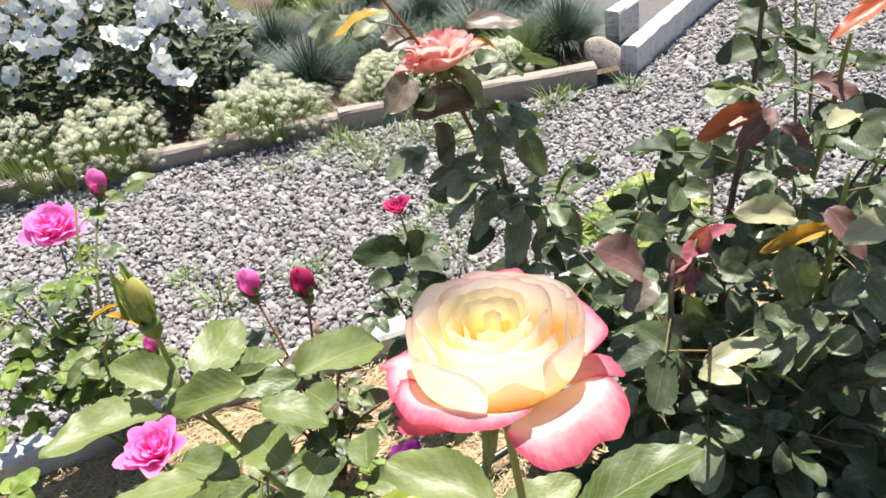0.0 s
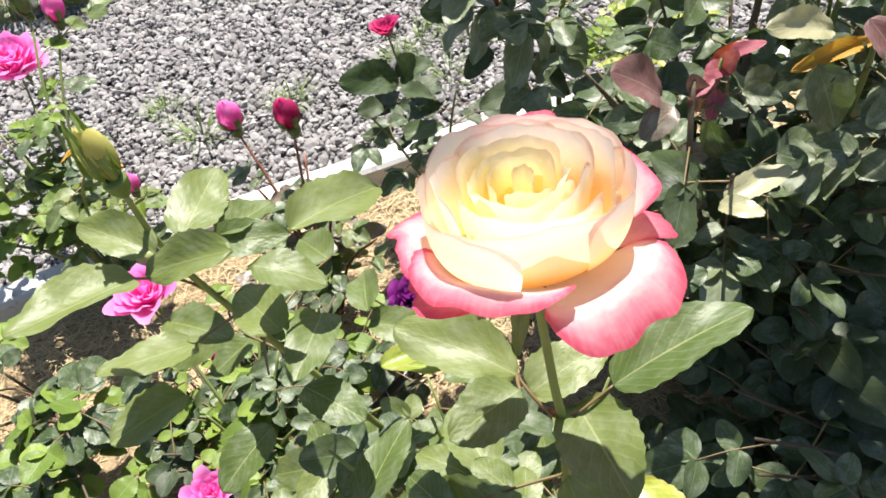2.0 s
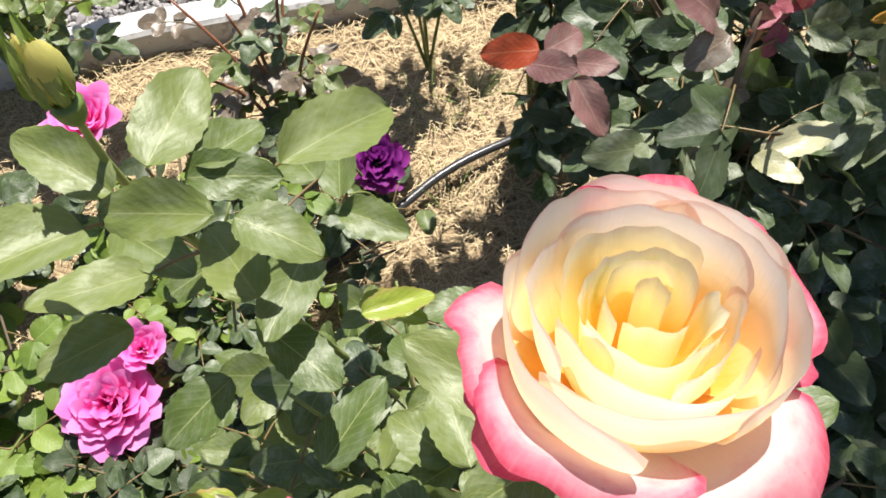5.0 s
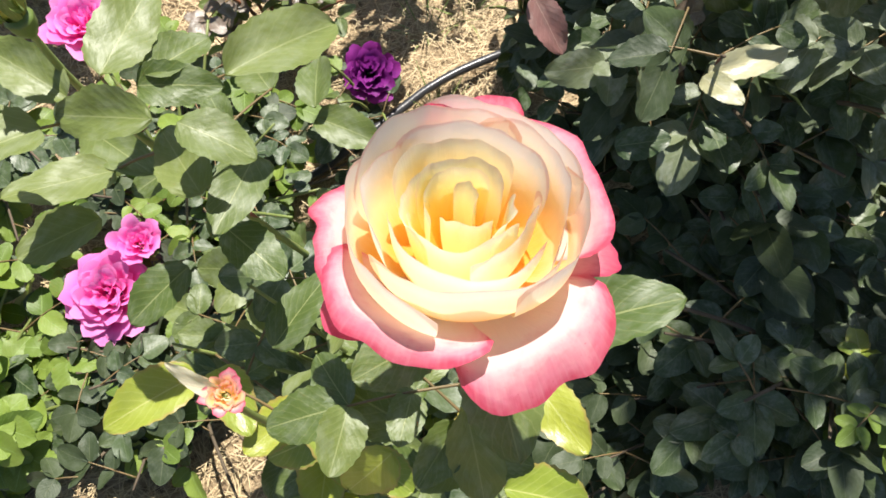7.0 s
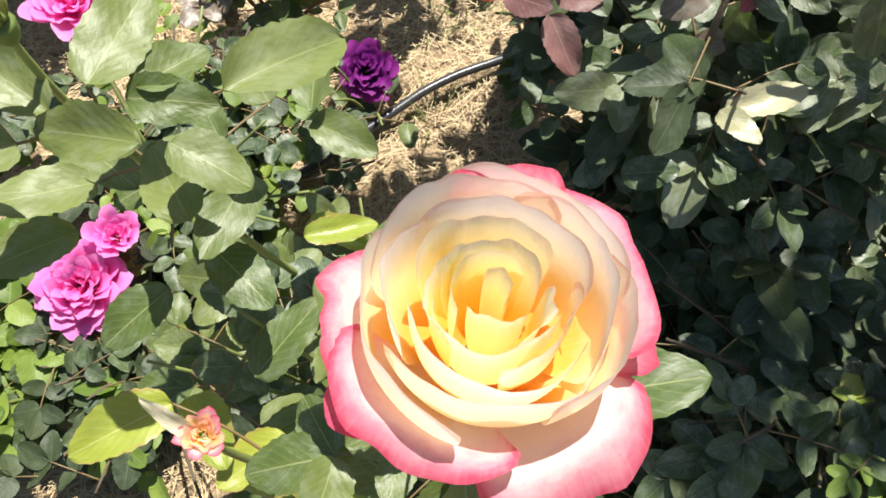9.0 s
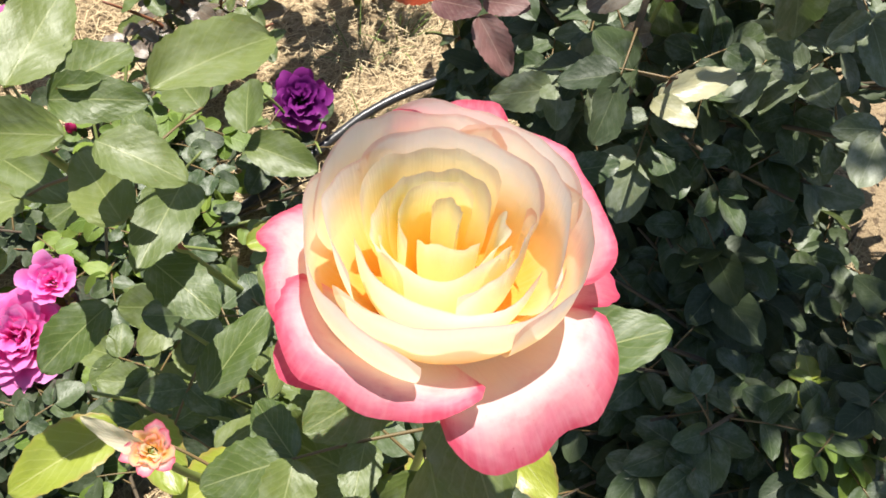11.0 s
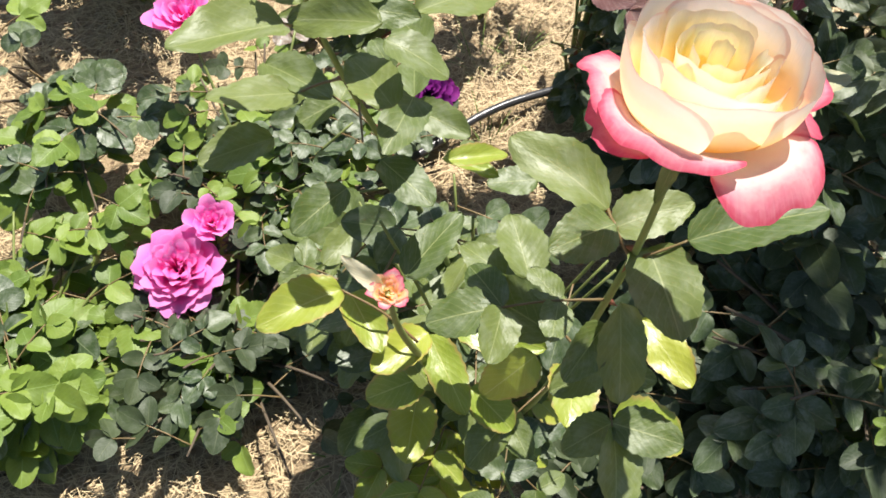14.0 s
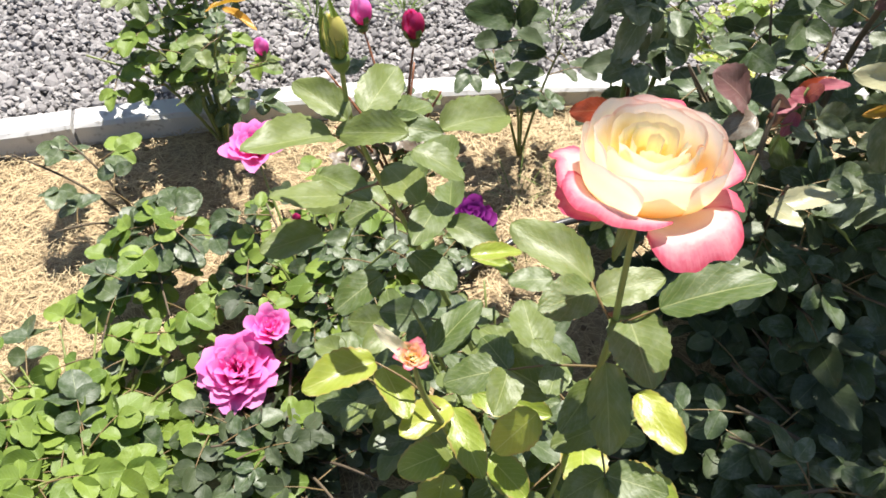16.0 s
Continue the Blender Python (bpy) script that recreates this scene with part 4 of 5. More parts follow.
thin = Bush("rose_bush", (-0.74, 0.98, 0.0), "sparse rose bush with grey-green leaflets over straw", tumble=0.6, wide=1.2)
for tip, n in (((-0.88, 1.05, 0.20), 3), ((-0.74, 0.90, 0.23), 3), ((-0.62, 0.84, 0.18), 4), ((-0.60, 0.74, 0.20), 3), ((-0.84, 0.86, 0.16), 3), ((-0.70, 0.72, 0.16), 3), ((-0.98, 1.02, 0.18), 3), ((-0.60, 0.78, 0.24), 6), ((-0.57, 0.68, 0.20), 6), ((-0.64, 0.70, 0.22), 6), ((-0.66, 0.62, 0.20), 6), ((-0.54, 0.78, 0.24), 5)):
    t = Vector(tip)
    thin.cane([thin.foot, thin.foot.lerp(t, 0.45) + Vector((0, 0, t.z * 0.25)), t], 0.0035, 0.0015, WOODY, leaves=max(n - 1, 2), size=0.050, leaf=(LEAF_GREY, LEAF_GREY, LEAF_SMALL), start=0.6, stop=1.0, pairs=1)
thin.done()

left = Bush("rose_bush", (-0.66, 1.25, 0.0), "rose bush with a bright pink bloom leaning over the path")
for tip, n in (((-0.745, 1.515, 0.395), 4), ((-0.625, 1.50, 0.475), 4), ((-0.665, 1.50, 0.50), 2), ((-0.80, 1.42, 0.34), 5), ((-0.62, 1.30, 0.30), 5), ((-0.90, 1.46, 0.40), 4), ((-0.72, 1.34, 0.22), 5), ((-0.50, 1.16, 0.32), 5), ((-0.56, 1.15, 0.40), 4), ((-0.78, 1.24, 0.30), 6), ((-0.84, 1.34, 0.36), 6), ((-0.88, 1.22, 0.26), 6), ((-0.70, 1.44, 0.30), 6), ((-0.82, 1.48, 0.28), 6)):
    t = Vector(tip)
    left.cane([left.foot, left.foot.lerp(t, 0.4) + Vector((0, 0, t.z * 0.3)), t], 0.004, 0.0018, leaves=n, size=0.044, leaf=(LEAF, LEAF_GREY, LEAF_SMALL), start=0.45, stop=0.97)
left.heroes(LEAF_ORANGE, [(-0.60, 1.26, 0.36, -0.53, 1.22, 0.36, 0.28), (-0.62, 1.22, 0.38, -0.56, 1.26, 0.40, 0.28)])
left.done()
L0 = left.foot
full_rose(left.root, Vector((-0.745, 1.515, 0.395)) - L0, 0.056, (16, 6, 0), (PINK,), "open bright pink rose with rounded petals", 11, 28, 0.7)
rose_bud(left.root, Vector((-0.625, 1.50, 0.475)) - L0, 0.056, (0, 5, 0), PINK, "pink bud just opening", fold=0.6)
rose_bud(left.root, Vector((-0.668, 1.50, 0.50)) - L0, 0.046, (0, -8, 0), SEPAL, "closed green bud", fold=1.1)
rose_bud(left.root, Vector((-0.510, 1.17, 0.33)) - L0, 0.040, (0, 0, 0), PINK, "bright pink bud", fold=0.5)

buds = Bush("rose_bush", (-0.25, 1.10, 0.0), "rose bush with slim dark pink buds")
for tip, n in (((-0.336, 1.245, 0.355), 3), ((-0.232, 1.183, 0.380), 3), ((-0.30, 1.10, 0.34), 5), ((-0.18, 1.14, 0.30), 5), ((-0.40, 1.18, 0.30), 5), ((-0.24, 1.24, 0.28), 5), ((-0.36, 1.05, 0.28), 5), ((-0.14, 1.06, 0.22), 4)):
    t = Vector(tip)
    buds.cane([buds.foot, buds.foot.lerp(t, 0.4) + Vector((0, 0, t.z * 0.25)), t], 0.004, 0.0018, CANE_RED, leaves=n, size=0.040, leaf=(LEAF_GREY, LEAF, LEAF_BRONZE), start=0.4, stop=0.80)
buds.done()
B0 = buds.foot
rose_bud(buds.root, Vector((-0.336, 1.245, 0.355)) - B0, 0.060, (0, -4, 0), PINK, "bright pink bud with one loosened petal", fold=0.45)
rose_bud(buds.root, Vector((-0.232, 1.183, 0.380)) - B0, 0.060, (0, -6, 0), RUBY, "slim dark crimson bud", fold=0.5)

single = Bush("rose_bush", (-0.02, 1.28, 0.0), "slender rose bush with one crimson bud")
single.cane([single.foot, (-0.03, 1.30, 0.2), (-0.056, 1.328, 0.42)], 0.004, 0.0018, leaves=4, size=0.046, leaf=(LEAF_GREY, LEAF_DARK), start=0.35, stop=0.78)
for tip in ((-0.12, 1.24, 0.34), (0.04, 1.30, 0.30), (-0.05, 1.22, 0.26)):
    single.cane([single.foot, single.foot.lerp(Vector(tip), 0.5) + Vector((0, 0, 0.04)), tip], 0.0035, 0.0016, leaves=4, size=0.044, leaf=(LEAF_GREY, LEAF_DARK), start=0.5, stop=1.0)
single.heroes(LEAF_GREY, [(-0.053, 1.290, 0.355, -0.150, 1.245, 0.402, 0.55), (-0.034, 1.28, 0.375, 0.007, 1.25, 0.397, 0.70), (-0.062, 1.17, 0.328, 0.004, 1.17, 0.332, 0.62)], 1, (-0.1, -0.6))
single.heroes(LEAF_DARK, [(-0.061, 1.285, 0.319, -0.126, 1.25, 0.318, 0.72), (-0.050, 1.29, 0.355, -0.019, 1.25, 0.421, 0.60), (-0.045, 1.28, 0.288, 0.009, 1.25, 0.309, 0.66), (-0.005, 1.20, 0.371, -0.053, 1.17, 0.414, 0.66), (-0.086, 1.20, 0.377, -0.125, 1.17, 0.391, 0.70)], 4, (-0.1, -0.6))
single.done()
full_rose(single.root, Vector((-0.056, 1.328, 0.42)) - single.foot, 0.024, (0, -6, 0), (RUBY,), "small half open crimson bloom", 14, 18, 0.0)

# ---- tall bush with a fading pink rose ----
tall = Bush("rose_bush", (0.15, 1.14, 0.0), "tall rose bush with grey-green leaves and a pale coral bloom", tumble=1.0)
tall.cane([tall.foot, (0.14, 1.11, 0.30), (0.12, 1.10, 0.56), (0.09, 1.10, 0.70), (0.052, 1.10, 0.775)], 0.006, 0.0026, CANE, 8, leaves=12, size=0.055, leaf=(LEAF_DUSTY_LIT, LEAF_GREY), start=0.40, stop=0.97)
tall.cane([(0.15, 1.13, 0.0), (0.18, 1.12, 0.3), (0.19, 1.10, 0.53), (0.21, 1.08, 0.60)], 0.006, 0.0025, CANE, 4, leaves=4, size=0.05, leaf=(LEAF_DUSTY_LIT, LEAF_GREY), start=0.4)
tall.cane([(0.14, 1.13, 0.0), (0.15, 1.12, 0.3), (0.11, 1.10, 0.56), (0.05, 1.10, 0.76), (-0.02, 1.10, 0.90)], 0.005, 0.002, CANE_RED, 6, leaves=9, size=0.052, leaf=(LEAF_DUSTY_LIT, LEAF_DUSTY_LIT, LEAF_BRONZE), start=0.45, stop=0.97)
tall.heroes(LEAF_DUSTY_LIT, [
    (0.058, 1.10, 0.779, 0.103, 1.08, 0.729, 0.70), (0.095, 1.10, 0.704, 0.190, 1.08, 0.682, 0.46), (0.095, 1.10, 0.678, 0.106, 1.07, 0.612, 0.75), (0.154, 1.10, 0.657, 0.163, 1.06, 0.605, 0.75),
    (0.085, 1.10, 0.625, 0.010, 1.06, 0.640, 0.44), (0.071, 1.10, 0.580, 0.021, 1.06, 0.548, 0.66), (0.136, 1.10, 0.556, 0.171, 1.06, 0.495, 0.75), (0.185, 1.10, 0.525, 0.211, 1.06, 0.457, 0.70),
    (0.113, 1.10, 0.580, 0.053, 1.06, 0.519, 0.53), (0.142, 1.10, 0.524, 0.101, 1.06, 0.445, 0.61), (0.204, 1.10, 0.551, 0.142, 1.08, 0.567, 0.62), (0.10, 1.10, 0.70, 0.16, 1.07, 0.72, 0.55)])
tall.heroes(LEAF_BRONZE, [(0.090, 1.10, 0.731, 0.005, 1.06, 0.748, 0.52), (0.019, 1.10, 0.827, -0.024, 1.08, 0.842, 0.85), (0.088, 1.10, 0.837, 0.163, 1.08, 0.837, 0.50), (0.03, 1.10, 0.70, 0.045, 1.06, 0.64, 0.6)])
tall.heroes(LEAF_ORANGE, [(0.100, 1.10, 0.811, 0.128, 1.08, 0.803, 0.66), (-0.01, 1.10, 0.87, -0.085, 1.10, 0.868, 0.3)])
for tip in ((0.16, 1.10, 0.40), (0.24, 1.10, 0.42), (0.12, 1.16, 0.34)):
    tall.cane([tall.foot, tall.foot.lerp(Vector(tip), 0.5) + Vector((0, 0, 0.05)), tip], 0.004, 0.0018, leaves=5, size=0.046, leaf=(LEAF_DUSTY_LIT, LEAF_DARK), start=0.4, stop=1.0)
tall.heroes(LEAF_DARK, [(0.138, 1.13, 0.406, 0.062, 1.12, 0.390, 0.62), (0.139, 1.13, 0.345, 0.106, 1.11, 0.295, 0.74), (0.155, 1.13, 0.42, 0.205, 1.10, 0.479, 0.62), (0.088, 1.10, 0.51, 0.046, 1.08, 0.479, 0.66), (0.163, 1.10, 0.45, 0.193, 1.08, 0.413, 0.72)], 4, (0.0, -0.6))
for tip in ((0.08, 1.04, 0.22), (0.15, 1.02, 0.26), (0.21, 1.05, 0.30), (0.10, 1.08, 0.34), (0.18, 1.00, 0.16)):
    tall.cane([tall.foot, tall.foot.lerp(Vector(tip), 0.5) + Vector((0, 0, 0.04)), tip], 0.004, 0.0018, leaves=5, size=0.050, leaf=(LEAF_DARK, LEAF_GREY), start=0.3, stop=1.0)
tall.done()
full_rose(tall.root, Vector((0.052, 1.10, 0.775)) - tall.foot, 0.056, (-14, -10, 0), (CORAL,), "fading pale coral-pink rose", 17, 28, 0.9)

# ---- purple rose low in the bed ----
violet = Bush("rose_bush", (-0.10, 0.98, 0.0), "short rose bush with one deep purple bloom")
violet.cane([violet.foot, (-0.105, 1.0, 0.05), (-0.112, 1.02, 0.085)], 0.003, 0.0018, leaves=2, size=0.04, leaf=LEAF_DARK)
for tip in ((-0.15, 0.93, 0.14), (-0.18, 1.00, 0.16), (-0.08, 0.92, 0.09)):
    violet.cane([violet.foot, violet.foot.lerp(Vector(tip), 0.5) + Vector((0, 0, 0.03)), tip], 0.003, 0.0016, leaves=3, size=0.045, leaf=(LEAF, LEAF_GREY), start=0.5, stop=1.0)
violet.done()
full_rose(violet.root, Vector((-0.112, 1.020, 0.085)) - violet.foot, 0.043, (28, 4, 0), (PURPLE,), "deep purple velvety rose", 23, 24, 0.7)

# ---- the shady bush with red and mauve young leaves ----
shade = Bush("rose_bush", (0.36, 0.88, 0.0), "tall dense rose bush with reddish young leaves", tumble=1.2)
for pts, th in (([(0.36, 0.88, 0.0), (0.38, 0.92, 0.35), (0.400, 0.95, 0.57), (0.417, 0.95, 0.70), (0.425, 0.95, 0.90)], 8), ([(0.36, 0.88, 0.0), (0.30, 0.80, 0.35), (0.250, 0.74, 0.55), (0.262, 0.78, 0.64)], 8),
                ([(0.37, 0.88, 0.0), (0.44, 0.84, 0.35), (0.46, 0.80, 0.55), (0.47, 0.80, 0.70)], 6), ([(0.37, 0.89, 0.0), (0.48, 0.95, 0.4), (0.52, 0.95, 0.66), (0.53, 0.94, 0.80)], 6)):
    shade.cane(pts, 0.007, 0.0026, WOODY if th > 7 else CANE, th, leaves=9, size=0.054, leaf=(LEAF_GREY, LEAF_DARK, LEAF_GREY, LEAF_DARK, LEAF_DUSTY_LIT), start=0.45, stop=1.0)
shade.heroes(LEAF_MAUVE, [
    (0.234, 0.800, 0.610, 0.173, 0.780, 0.672, 0.70), (0.271, 0.780, 0.596, 0.258, 0.780, 0.648, 0.54), (0.451, 0.950, 0.710, 0.389, 0.920, 0.678, 0.45),
    (0.462, 0.950, 0.686, 0.486, 0.920, 0.623, 0.58), (0.492, 0.950, 0.742, 0.548, 0.920, 0.711, 0.54), (0.06, 0.78, 0.58, 0.10, 0.75, 0.60, 0.66), (0.10, 0.76, 0.58, 0.13, 0.72, 0.54, 0.6)], 0, (-0.1, -0.5))
shade.heroes(LEAF_RED, [(0.430, 0.950, 0.718, 0.339, 0.920, 0.703, 0.34), (0.287, 0.800, 0.635, 0.328, 0.800, 0.658, 0.49), (0.064, 0.760, 0.62, 0.013, 0.775, 0.600, 0.62), (0.58, 0.95, 0.83, 0.50, 0.93, 0.80, 0.36)], 0, (-0.1, -0.5))
shade.heroes(LEAF_MAUVE, [(0.085, 0.83, 0.54, 0.128, 0.865, 0.53, 0.7), (0.12, 0.85, 0.50, 0.168, 0.83, 0.51, 0.65), (0.44, 0.78, 0.67, 0.47, 0.74, 0.62, 0.6)], 0, (-0.1, -0.5))
shade.heroes(LEAF_PALE, [(0.402, 0.780, 0.666, 0.321, 0.760, 0.700, 0.44), (0.266, 0.684, 0.557, 0.347, 0.707, 0.557, 0.40), (0.260, 0.680, 0.556, 0.290, 0.640, 0.568, 0.56), (0.501, 0.750, 0.660, 0.429, 0.720, 0.662, 0.58),
                         (0.547, 0.900, 0.716, 0.472, 0.860, 0.725, 0.50), (0.60, 0.80, 0.68, 0.52, 0.76, 0.68, 0.5)], 0, (-0.1, -0.5))
shade.cane([(0.36, 0.88, 0.0), (0.28, 0.82, 0.20), (0.259, 0.78, 0.34), (0.272, 0.775, 0.52), (0.292, 0.785, 0.655)], 0.0042, 0.0018, CANE, 6, leaves=0)
shade.heroes(LEAF_CERISE, [(0.300, 0.790, 0.652, 0.331, 0.770, 0.675, 0.45), (0.300, 0.790, 0.637, 0.268, 0.770, 0.654, 0.55), (0.291, 0.790, 0.629, 0.260, 0.770, 0.625, 0.50), (0.289, 0.780, 0.620, 0.274, 0.760, 0.597, 0.60), (0.296, 0.790, 0.635, 0.302, 0.770, 0.672, 0.55)], 1, (-0.1, -0.8))
shade.heroes(LEAF_BRONZE, [(0.240, 0.770, 0.617, 0.197, 0.750, 0.601, 0.75), (0.258, 0.730, 0.512, 0.217, 0.710, 0.512, 0.55), (0.271, 0.760, 0.554, 0.231, 0.740, 0.571, 0.60)], 2, (-0.1, -0.6))
shade.heroes(LEAF_ORANGE, [(0.449, 0.780, 0.640, 0.355, 0.760, 0.640, 0.22)], 0, (-0.1, -0.5))
shade.heroes(LEAF_GREY, [
    (0.377, 0.750, 0.650, 0.402, 0.720, 0.579, 0.70), (0.258, 0.720, 0.529, 0.219, 0.720, 0.606, 0.55), (0.190, 0.660, 0.460, 0.248, 0.660, 0.473, 0.64), (0.409, 1.10, 0.586, 0.334, 1.05, 0.582, 0.58),
    (0.400, 1.10, 0.587, 0.311, 1.08, 0.621, 0.54), (0.412, 1.00, 0.612, 0.349, 1.00, 0.629, 0.80), (0.420, 1.00, 0.592, 0.482, 0.98, 0.595, 0.80), (0.318, 0.80, 0.517, 0.370, 0.80, 0.476, 0.64), (0.318, 0.80, 0.498, 0.289, 0.80, 0.559, 0.61)])
g = random.Random(5)
for i in range(46):
    a, d = i * 2.4, 0.08 + 0.34 * ((i * 0.618) % 1)
    t = Vector((0.46 + math.cos(a) * d * 1.15, 0.80 + math.sin(a) * d, g.uniform(0.20, 0.62)))
    if t.y < 0.50 or t.x < 0.12:
        t.z *= 0.7
    if (t.x < 0.20 and t.y < 0.7) or (t.y < 0.62 and i % 2):
        continue
    f = shade.foot
    shade.cane([f, f.lerp(t, 0.4) + Vector((0, 0, t.z * 0.25)), t], 0.005, 0.0018, WOODY, 1, leaves=6, size=0.056, leaf=(LEAF_DUSTY_LIT, LEAF_GREY, LEAF_GREY, LEAF_DARK), start=0.4, stop=1.0)
shade.done()

# mostly the darkest leaves, so their colour deepens the shade here
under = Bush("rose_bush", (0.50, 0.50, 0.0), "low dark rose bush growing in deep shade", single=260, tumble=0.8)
for i in range(54):
    a, d = i * 2.4, 0.05 + 0.36 * ((i * 0.618) % 1)
    t = Vector((0.52 + math.cos(a) * d * 1.1, 0.50 + math.sin(a) * d * 0.85, g.uniform(0.08, 0.34)))
    if t.x < 0.20:
        t.z *= 0.6
    f = under.foot
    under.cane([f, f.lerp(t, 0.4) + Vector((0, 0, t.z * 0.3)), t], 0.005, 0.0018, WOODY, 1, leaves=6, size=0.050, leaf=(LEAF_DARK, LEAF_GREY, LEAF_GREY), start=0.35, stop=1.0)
for tip in ((0.14, 0.45, 0.16), (0.20, 0.38, 0.18), (0.16, 0.33, 0.14), (0.12, 0.53, 0.15), (0.24, 0.45, 0.20), (0.20, 0.56, 0.20), (0.10, 0.40, 0.12), (0.26, 0.36, 0.16), (0.08, 0.47, 0.12), (0.18, 0.48, 0.14), (0.14, 0.60, 0.16), (0.05, 0.36, 0.12), (0.06, 0.55, 0.12)):
    f = under.foot
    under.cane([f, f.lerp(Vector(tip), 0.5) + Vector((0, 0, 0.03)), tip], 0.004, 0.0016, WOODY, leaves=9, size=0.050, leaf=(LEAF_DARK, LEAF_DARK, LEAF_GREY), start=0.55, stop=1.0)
for tip in ((0.47, 0.40, 0.36), (0.53, 0.37, 0.34), (0.58, 0.42, 0.33)):
    f = under.foot
    under.cane([f, f.lerp(Vector(tip), 0.5) + Vector((0, 0, 0.03)), tip], 0.004, 0.0016, CANE, leaves=6, size=0.034, leaf=(LEAF_SMALL, LEAF_LIGHT, LEAF_SMALL), start=0.5, stop=1.0)
under.done()

weak = Bush("rose_bush", (0.46, 1.46, 0.0), "young rose bush with yellow-green leaves beside the kerb", single=200)
for i in range(8):
    a, d = i * 2.4, 0.05 + 0.20 * ((i * 0.618) % 1)
    t = Vector((0.42 + math.cos(a) * d, 1.40 + math.sin(a) * d * 0.7, g.uniform(0.15, 0.42)))
    weak.cane([weak.foot, weak.foot.lerp(t, 0.5) + Vector((0, 0, 0.04)), t], 0.003, 0.0014, leaves=4, size=0.036, leaf=(LEAF_LIGHT, LEAF_SMALL, LEAF_GREY), start=0.5, stop=1.0)
weak.done()
rose_bud(weak.root, Vector((0.26, 1.30, 0.34)) - weak.foot, 0.03, (0, 0, 0), CORAL, "small orange bud", fold=0.4)
weak2 = Bush("rose_bush", (0.60, 1.10, 0.0), "rose bush with upright canes and mixed green and mauve leaves", single=200, tumble=1.2)
for i in range(6):
    a, d = i * 2.4, 0.05 + 0.20 * ((i * 0.618) % 1)
    t = Vector((0.70 + math.cos(a) * d, 1.10 + math.sin(a) * d * 0.7, g.uniform(0.45, 0.85)))
    weak2.cane([weak2.foot, weak2.foot.lerp(t, 0.5) + Vector((0, 0, 0.06)), t], 0.005, 0.0016, CANE, 1, leaves=5, size=0.054, leaf=(LEAF_GREY, LEAF_DARK, LEAF_GREY, LEAF_DUSTY_LIT, LEAF_MAUVE), start=0.35, stop=1.0)
weak2.done()


# ---- unseen tree, added so that its crown shades that corner from above ----
def shade_tree():
    root = thing("tree", (2.27, 0.20, -0.02), "small tree whose leafy crown overhangs the bed", "tree")
    v, f, _ = tube_data([(0, 0, 0), (-0.05, 0.03, 0.9), (-0.15, 0.1, 1.7), (-0.3, 0.2, 2.4)], [0.07, 0.055, 0.045, 0.03], 10)
    part("trunk", mesh_of("trunk", v, f, WOODY), WOODY, root)
    t = random.Random(9)
    for end in ((-1.3, 0.7, 2.2), (-1.1, 0.4, 2.3), (-1.4, 1.0, 2.1), (-0.8, 1.0, 2.3), (-0.7, 0.4, 2.4), (-0.9, 0.6, 2.75), (-0.5, 0.5, 2.7), (-1.1, 0.8, 2.5)):
        v, f, _ = tube_data([(-0.12, 0.08, 1.5), (end[0] * 0.5, end[1] * 0.5, 2.0), end], [0.035, 0.02, 0.008], 7)
        part("limb", mesh_of("limb", v, f, WOODY), WOODY, root)
    vs, fs, us, n = [], [], [], 0
    for i in range(4400):
        x, y, z = t.uniform(-1.74, -0.55), t.uniform(0.30, 1.20), t.gauss(2.15, 0.13)
        if x < -1.70 + 0.06 * math.sin(9 * y) or y > 1.12 + 0.06 * math.sin(7 * x) or z < 1.75 or noise.noise(Vector((x * 6, y * 6, 2.0))) > (0.14 if y < 0.72 and x < -1.40 else -0.17):
            continue
        b = Vector((x, y, z))
        if i >= 2900:
            w = Vector((t.gauss(0, 1), t.gauss(0, 1), t.gauss(0, 1))).normalized() * t.random() ** 0.4
            b = Vector((-0.80 + 0.50 * w.x, 0.55 + 0.42 * w.y, 2.50 + 0.36 * w.z))
        d = Vector((t.uniform(-1, 1), t.uniform(-1, 1), t.uniform(-0.6, 0.3))).normalized()
        m = np.array(leaf_matrix(b, b + d * t.uniform(0.05, 0.09), 0.6, (t.uniform(-0.5, 0.5), t.uniform(-0.5, 0.5), 1)))
        # hole left in the added crown for a sun spot on the low bush
        if (b.x + 1.34) ** 2 + (b.y - 1.08) ** 2 < 0.004:
            continue
        v, f, uv = COARSE[i % 8]
        vs.append(v @ m[:3, :3].T + m[:3, 3])
        fs += [tuple(k + n for k in q) for q in f]
        us.append(uv)
        n += len(v)
    ob = part("crown", mesh_of("crown", np.concatenate(vs), fs, LEAF_DARK, np.concatenate(us)), LEAF_DARK, root)
    tagged(ob, kind="stuff")


shade_tree()


